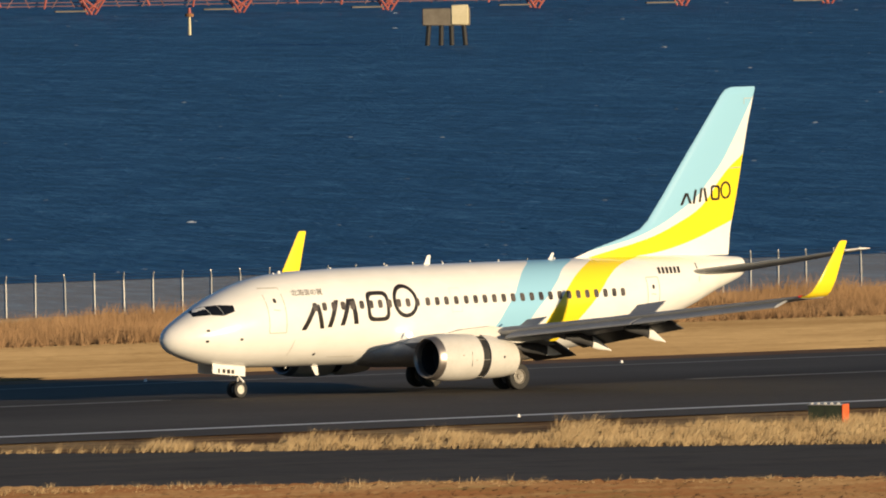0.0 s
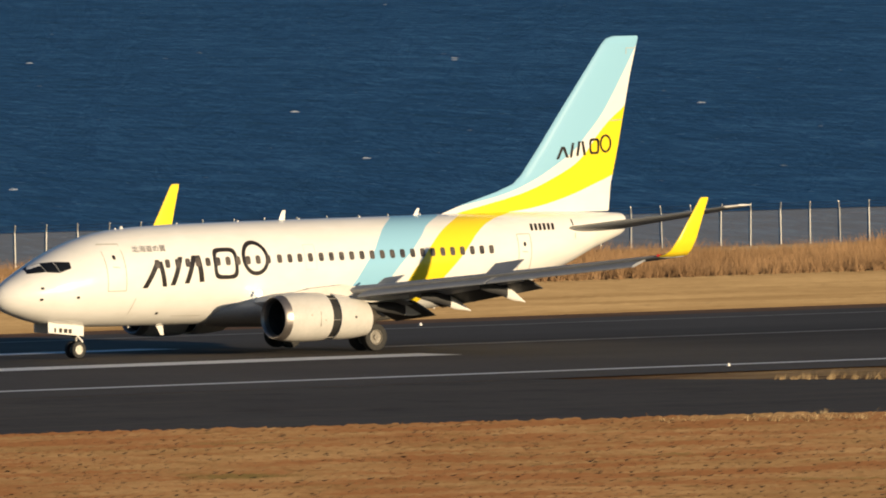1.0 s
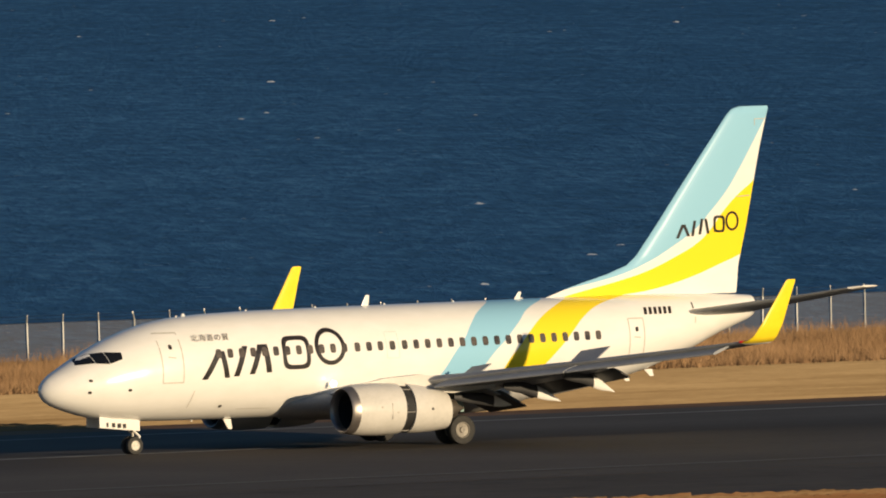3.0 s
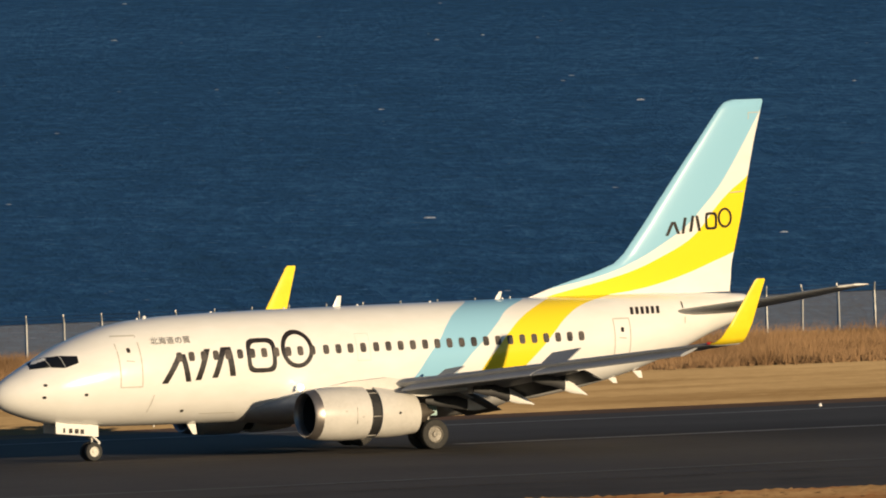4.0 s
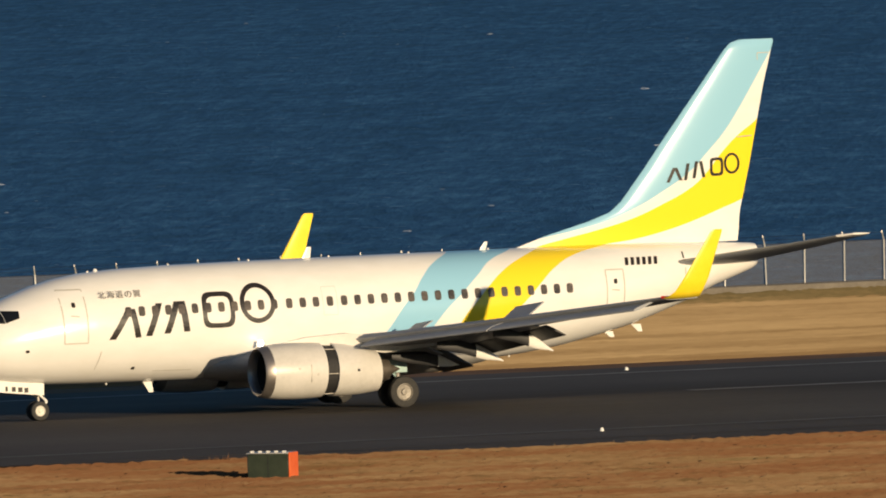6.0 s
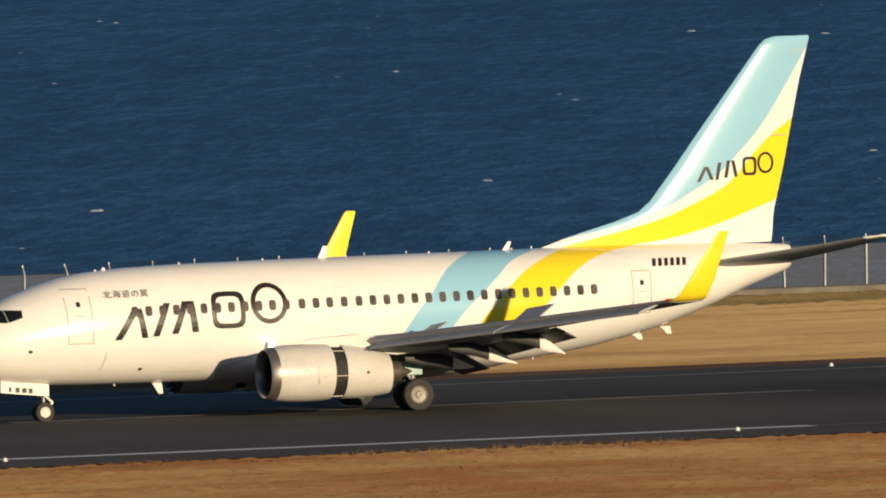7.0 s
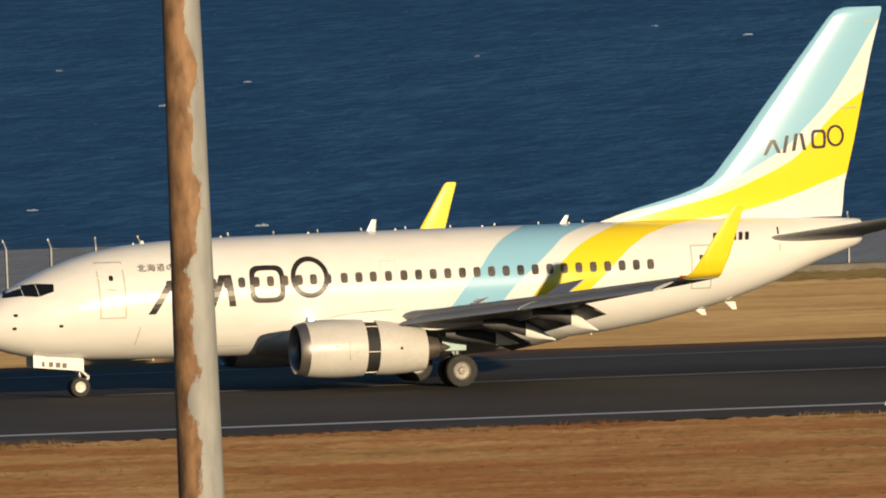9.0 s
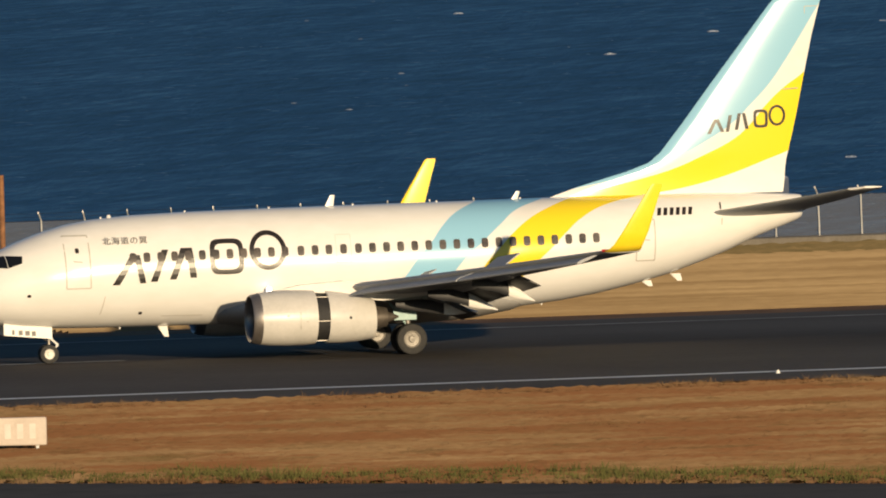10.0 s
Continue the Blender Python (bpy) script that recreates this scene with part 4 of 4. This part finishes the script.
for x in (394.7, 216.5, 372.0):
    thing("gate_post", box(x - 0.16, x + 0.16, 138.3, 138.6, -2.0, 0.55, bevel=0.03), M_BOXGREEN, "dark square post in front of the fence", "post", "fence posts")

rust = empty("rusty_post", "thin brown rusty post before the fence", "post")
part("stem", tube((0, 0, -2.05), (0, 0, 2.35), 0.13, 0.12, 10), M_RUST, rust)
rust.matrix_basis = pose(146.78, 138.3, 0)

# runway edge lamps
bm = tube((0, 0, -0.03), (0, 0, 0.02), 0.10, 0.09, 12)
tube((0, 0, 0.02), (0, 0, 0.08), 0.065, 0.065, 10, bm)
tube((0, 0, 0.08), (0, 0, 0.12), 0.065, 0.04, 10, bm)
lamp_me = mesh_of("runway_lamp", bm, M_WHITE)
LAMPS = [(x, -31.0) for x in (139.5, 170.4, 199.7, 225.6, 252.5, 441.2, 470.2)] + [(x, 34.0) for x in (170.6, 199.0, 229.5, 255.7, 283.0, 310.2, 337.4, 364.6, 447.8, 475.6, 503.4, 531.1)]
for x, y in LAMPS:
    ob = tagged(new("runway_lamp", lamp_me), "small white runway edge lamp on the asphalt", "lamp", "runway edge lamps")
    ob.matrix_basis = pose(x, y, ground_z(y))


# ---- things on the grass ----
def cabinet(x, y, turn):
    c = empty("equipment_cabinet", "low dark green cabinet with an orange end panel", "cabinet", "cabinets on the grass")
    part("body", box(-0.85, 0.55, -0.45, 0.45, 0, 0.80, bevel=0.03), M_BOXGREEN, c)
    part("end_panel", box(0.552, 0.60, -0.47, 0.47, 0.0, 0.84, bevel=0.01), M_ORANGE, c, "bright orange end panel")
    part("lid", box(-0.88, 0.56, -0.48, 0.48, 0.803, 0.84, bevel=0.01), M_GALV, c)
    for k in range(5):
        part("lid_catch", box(-0.75 + 0.27 * k, -0.65 + 0.27 * k, -0.40, -0.30, 0.842, 0.90), M_WHITE, c)
    part("seam", box(-0.16, -0.14, -0.456, -0.452, 0.02, 0.78), M_DARK, c)
    c.matrix_basis = pose(x, y, ground_z(y) - 0.02, 0, 0, turn)
    return c


cabinet(471.6, -48.6, -56)
cabinet(231.2, -52.5, -40)

board = empty("taxiway_sign", "pale low sign board with faint bars on the grass", "sign")
part("panel", box(-1.5, 0.8, -0.12, 0.12, 0.18, 1.08, bevel=0.03), M_SIGN, board)
for k in range(4):
    part("sign_bar", box(-0.95 + 0.4 * k, -0.75 + 0.4 * k, -0.128, -0.122, 0.4, 0.88), M_SIGNBAR, board, "pale bar")
for x in (-1.2, 0.5):
    part("leg", box(x - 0.05, x + 0.05, -0.05, 0.05, -0.05, 0.2), M_GALV, board)
board.matrix_basis = pose(105.6, -66.4, 0.08, 0, 0, -14)

for x, y in ((341.0, 98.0), (341.6, 96.7)):
    bo = empty("marker_post", "short white marker post with a red band", "post", "marker posts")
    part("stem", tube((0, 0, 0), (0, 0, 0.55), 0.08, 0.07, 10), M_WHITE, bo)
    part("band", tube((0, 0, 0.25), (0, 0, 0.36), 0.09, 0.09, 10), M_ORANGE, bo, "red band")
    bo.matrix_basis = pose(x, y, ground_z(y))

van = empty("van", "white service van parked before the fence", "van")
secs = []
for x, z0, z1, w in ((-2.3, 0.45, 0.75, 0.74), (-2.2, 0.3, 0.95, 0.84), (-1.55, 0.28, 1.12, 0.88), (-0.85, 0.28, 1.86, 0.88), (-0.5, 0.28, 1.95, 0.88), (2.0, 0.28, 1.98, 0.88), (2.25, 0.35, 1.7, 0.84)):
    secs.append([(x, -w, z0), (x, w, z0), (x, w, (z0 + z1) * 0.55), (x, w * 0.86, z1), (x, -w * 0.86, z1), (x, -w, (z0 + z1) * 0.55)])
part("body", loft(secs), M_WHITE, van)
for x in (-1.45, 1.45):
    for y in (-0.78, 0.78):
        bm = loft([[(x + 0.33 * math.cos(a), y + o, 0.33 + 0.33 * math.sin(a)) for a in np.linspace(0, 2 * math.pi, 20, endpoint=False)] for o in (-0.13, 0.13)])
        w = part("wheel", bm, M_RUBBER, van)
        part("rim", tube((x, y - 0.15, 0.33), (x, y + 0.15, 0.33), 0.18, 0.18, 14), M_GALV, w)
part("side_window", box(-0.55, 0.2, -0.885, -0.86, 1.15, 1.65, bevel=0.01), M_GLASS, van)
part("bumper", box(-2.42, -2.25, -0.8, 0.8, 0.3, 0.55, bevel=0.04), M_DARK, van)
part("headlamp", box(-2.38, -2.2, -0.78, -0.5, 0.62, 0.78, bevel=0.02), M_RIM, van)
van.matrix_basis = pose(253.2, 99.5, ground_z(99.5))


# ---- parked airliner whose fin stands in front of the runway ----
parked = empty("parked_airliner", "parked airliner with a dark blue fin and pale edges", "airplane")
FIN2 = [(3.6, 233.4, 241.7), (5.4, 236.75, 242.45), (7.7, 238.68, 243.06), (9.4, 240.18, 243.43), (11.0, 241.48, 243.66), (11.28, 241.72, 243.71), (11.40, 241.95, 243.73), (11.46, 242.25, 243.74)]


def slab(name, cut0, cut1, y0, half, mat, label):
    secs = []
    for z, a, b in FIN2:
        x0, x1 = cut0(a, b), cut1(a, b)
        secs.append([(x0, y0 - half, z), (x1, y0 - half, z), (x1, y0 + half, z), (x0, y0 + half, z)])
    return part(name, loft(secs), mat, parked, label)


slab("fin", lambda a, b: a + 0.30, lambda a, b: b - 0.42, -240, 0.17, M_NAVY, "dark blue fin")
slab("fin_leading_edge", lambda a, b: a, lambda a, b: a + 0.298, -240, 0.10, M_WHITE, "white leading edge")
slab("fin_trailing_band", lambda a, b: b - 0.418, lambda a, b: b, -240, 0.09, M_CYAN, "light blue trailing band")
part("fin_cap", box(242.2, 243.76, -240.12, -239.88, 11.465, 11.58, bevel=0.03), M_WHITE, parked, "white fin cap")
for k in range(4):
    x, z = 243.65 - 0.13 * k * 1.4, 11.0 - 0.85 * k
    part("static_wick", tube((x, -240, z), (x + 0.16, -240, z - 0.02), 0.012, 0.006, 5), M_DARK, parked)
BARS = (((241.60, 10.62), (242.80, 9.42), 0.52), ((241.34, 10.45), (242.08, 8.55), 0.30), ((240.62, 9.62), (241.80, 8.10), 0.36), ((239.98, 8.85), (241.68, 7.92), 0.56), ((239.86, 8.60), (240.85, 7.3), 0.36), ((239.25, 8.0), (239.75, 7.3), 0.40))
for k, (p, q, w) in enumerate(BARS):
    o = -240.172 - 0.004 * k
    bm = bmesh.new()
    loft([[(p[0] - w / 2, o - 0.010, p[1]), (p[0] + w / 2, o - 0.010, p[1]), (p[0] + w / 2, o, p[1]), (p[0] - w / 2, o, p[1])],
          [(q[0] - w / 2, o - 0.010, q[1]), (q[0] + w / 2, o - 0.010, q[1]), (q[0] + w / 2, o, q[1]), (q[0] - w / 2, o, q[1])]], True, bm)
    part("fin_bar", bm, M_WHITE, parked, "plain white slanted bar")
secs = []
for x, zc, h in ((209, 3.0, 0.1), (209.6, 3.05, 0.9), (211, 3.2, 1.5), (213.5, 3.5, 1.95), (217, 3.6, 2.05), (231, 3.6, 2.05), (236, 3.9, 1.7), (241, 4.5, 0.95), (244.6, 4.9, 0.3)):
    secs.append([(x, -240 + 0.96 * h * math.cos(a), zc + h * math.sin(a)) for a in np.linspace(0, 2 * math.pi, 28, endpoint=False)])
part("fuselage", loft(secs), M_WHITE, parked, "", 60)
for side in (-1, 1):
    part("wing", loft([foil((x, -240 + side * y, z), c, 0.11) for x, y, z, c in ((222, 1.5, 2.6, 6), (224.4, 6, 3.1, 3.7), (230, 16.5, 4.1, 1.5))]), M_WING, parked)
    part("stabiliser", loft([foil((x, -240 + side * y, z), c, 0.09) for x, y, z, c in ((238.6, 0.6, 4.8, 3.6), (242.4, 6.2, 5.3, 1.3))]), M_WING, parked)
    part("main_leg", tube((227, -240 + side * 3.6, 2.9), (227, -240 + side * 3.6, 0.6), 0.14, 0.12), M_METAL, parked)
    wheel(parked, 227, -240 + side * 3.6, 0.69, 0.58, 0.8)
    bm = turned([(219.2, 0.8), (219.1, 1.0), (220.4, 1.12), (222.4, 0.95), (223.3, 0.6)], -240 + side * 5.7, 1.9)
    part("engine", bm, M_COWL, parked)
    part("engine_fan", tube((219.5, -240 + side * 5.7, 1.9), (219.55, -240 + side * 5.7, 1.9), 0.8, 0.8, 24), M_DARK, parked)
part("nose_leg", tube((214, -240, 2.0), (214, -240, 0.5), 0.1, 0.08), M_METAL, parked)
wheel(parked, 214, -240, 0.50, 0.38, 0.5)

# ---- tall rusty mast ----
mast = empty("light_mast", "tall grey tapered steel mast streaked with brown rust", "mast")
lean = math.tan(radians(1.0))
secs = []
for z in np.linspace(0, 27, 28):
    r = 0.51 - 0.0080 * z
    secs.append([(-lean * z + r * math.cos(a), r * math.sin(a), z) for a in np.linspace(0, 2 * math.pi, 28, endpoint=False)])
part("shaft", loft(secs), M_MAST, mast)
part("base_plate", tube((0, 0, 0.0), (0, 0, 0.06), 0.7, 0.7, 20), M_GALV, mast)
mast.matrix_basis = pose(84.2, -270, 0.08)


# ---- out on the sea ----
def whitecaps():
    rng = np.random.default_rng(11)
    v, f = [], []
    for k in range(2400):
        x, y = rng.uniform(100, 1750), rng.uniform(160, 1700)
        if x > y + 900:
            continue
        big = rng.uniform(0, 1) ** 5
        a, h = 0.05 + 0.40 * big, 0.03 + 0.13 * big
        n0 = len(v)
        for i in range(7):
            u = i / 6
            env = math.sin(math.pi * (0.08 + 0.84 * u)) ** 0.7
            x1, y1 = x + (u - 0.5) * 2 * a, y + rng.normal(0, 0.1)
            v += [(x1, y1 - 0.4 * env, -6.02), (x1, y1, -6.0 + h * env * rng.uniform(0.5, 1)), (x1, y1 + 0.5 * env, -6.02)]
        for i in range(6):
            b = n0 + 3 * i
            f += [(b, b + 3, b + 4, b + 1), (b + 1, b + 4, b + 5, b + 2)]
    tagged(new("whitecaps", quads("whitecaps", v, f, M_FOAM)), "small scattered white wave crests on the sea", "foam", "", "stuff")


whitecaps()


def wavelets():
    """Short wave crests over the whole bay, thinning out with distance from the shore."""
    rng = np.random.default_rng(12)
    k, n = 32000, 5
    far = 31.7 / rng.uniform(0.0125, 0.038, k)
    way = np.radians(rng.uniform(8, 44, k))
    x, y = far * np.sin(way), far * np.cos(way) - 589
    ok = y > 156
    x, y = x[ok], y[ok]
    k = len(x)
    half, high = rng.uniform(0.25, 1.1, k) * rng.uniform(0.5, 1, k), rng.uniform(0.03, 0.13, k) * rng.uniform(0.4, 1, k)
    turn = rng.normal(-0.35, 0.3, k)
    u = np.linspace(-1, 1, n)
    env = (1 - u * u)[None, :] ** 0.8 * rng.uniform(0.6, 1.0, (k, n))
    cx = x[:, None] + u * half[:, None] * np.cos(turn)[:, None]
    cy = y[:, None] + u * half[:, None] * np.sin(turn)[:, None] + rng.normal(0, 0.12, (k, n))
    front = np.stack([cx, cy - 0.55 * env, np.full((k, n), -6.04)], 2)
    top = np.stack([cx, cy, -6.03 + high[:, None] * env], 2)
    back = np.stack([cx, cy + 1.4 * env, np.full((k, n), -6.04)], 2)
    v = np.stack([front, top, back], 2).reshape(-1, 3)
    base = (np.arange(k) * n * 3)[:, None] + 3 * np.arange(n - 1)[None, :]
    base = base.reshape(-1, 1)
    f = np.concatenate([base + np.array([[0, 3, 4, 1]]), base + np.array([[1, 4, 5, 2]])])
    me = bpy.data.meshes.new("wavelets")
    me.from_pydata(v.tolist(), [], f.tolist())
    me.materials.append(M_CREST)
    me.shade_smooth()
    tagged(new("wavelets", me), "short choppy blue waves on the bay", "waves", "", "stuff")


wavelets()

platform = empty("sea_platform", "small concrete platform on dark piles in the sea", "platform", "platforms in the sea")
part("deck", box(-2.9, 2.9, -2.0, 2.0, 2.4, 4.5, bevel=0.1), M_CONCRETE, platform)
# buff beside the grey deck: the platform's sunlit end is put into colour
part("hut", box(0.6, 2.7, -2.15, 1.8, 2.5, 4.9, bevel=0.1), M_BUFF, platform, "pale hut with sunlight put into its buff colour")
for x in (-2.1, -0.6, 0.6, 2.1):
    for y in (-1.5, 1.5):
        part("pile", tube((x * 1.12, y, -0.5), (x, y, 2.55), 0.3, 0.3, 8), M_DARK, platform)
platform.matrix_basis = pose(1405.8, 1092.1, -6.0, 0, 0, -40)
copy_thing(platform, pose(1350.2, 1124.3, -6.0, 0, 0, -40))

beacon = empty("sea_beacon", "slim buff navigation post standing in the sea", "beacon")
part("stem", tube((0, 0, -0.5), (0, 0, 3.0), 0.22, 0.18, 10), M_BUFF, beacon)
part("gallery", tube((0, 0, 2.35), (0, 0, 2.75), 0.55, 0.55, 10), M_RUST, beacon, "rusty gallery")
part("lantern", tube((0, 0, 2.75), (0, 0, 3.5), 0.26, 0.16, 10), M_REDSTEEL, beacon)
beacon.matrix_basis = pose(1456.5, 1203.8, -6.0)


def bridge_leg(parent, x):
    for a, b in (((x - 4.2, 0, 6), (x - 0.2, 0, 0)), ((x + 4.2, 0, 6), (x + 0.2, 0, 0)), ((x - 3.4, 3, 6), (x - 0.2, 3, 0)), ((x + 3.4, 3, 6), (x + 0.2, 3, 0)),
                 ((x - 1.8, 0, 2.6), (x + 1.8, 0, 2.6)), ((x - 1.6, 0, 2.4), (x + 0.6, 0, 0.8)), ((x + 1.6, 0, 2.4), (x - 0.6, 0, 0.8)), ((x + 6, 0, 6), (x + 8, 0, 1.2)), ((x - 6, 0, 6), (x - 7, 0, 0.9))):
        part("leg", tube(a, b, 0.16, 0.16, 6), M_REDSTEEL, parent)


bridge = empty("approach_light_bridge", "red lattice bridge for approach lights over the sea", "bridge")
for k in range(-9, 10):
    bridge_leg(bridge, 21.2 * k)
    part("footing", box(21.2 * k - 5.5, 21.2 * k - 1.0, -0.5, 0.5, 0.42, 0.62), M_CONCRETE, bridge)
for z in (1.25, 1.75):
    part("walkway_rail", tube((-195, 1.5, z), (195, 1.5, z), 0.09, 0.09, 6), M_LATTICE, bridge)
for k in range(-60, 60):
    x = 3.2 * k
    part("lattice_bar", tube((x, 1.5, 1.0), (x + (1.5 if k % 2 else -1.2), 1.5, 3.4), 0.10, 0.10, 5), M_LATTICE, bridge)
for z in (8.8, 12):
    part("chord", tube((-195, 1.5, z), (195, 1.5, z), 0.4, 0.4, 6), M_REDSTEEL, bridge)
bridge.matrix_basis = pose(1621.7, 1362.6, -6.0, 0, 0, -27.2)


# ---- movement ----
def motions():
    walk(airliner, [(t, pose(x, 0, 0)) for t, x in PLANE_ROWS])


motions()
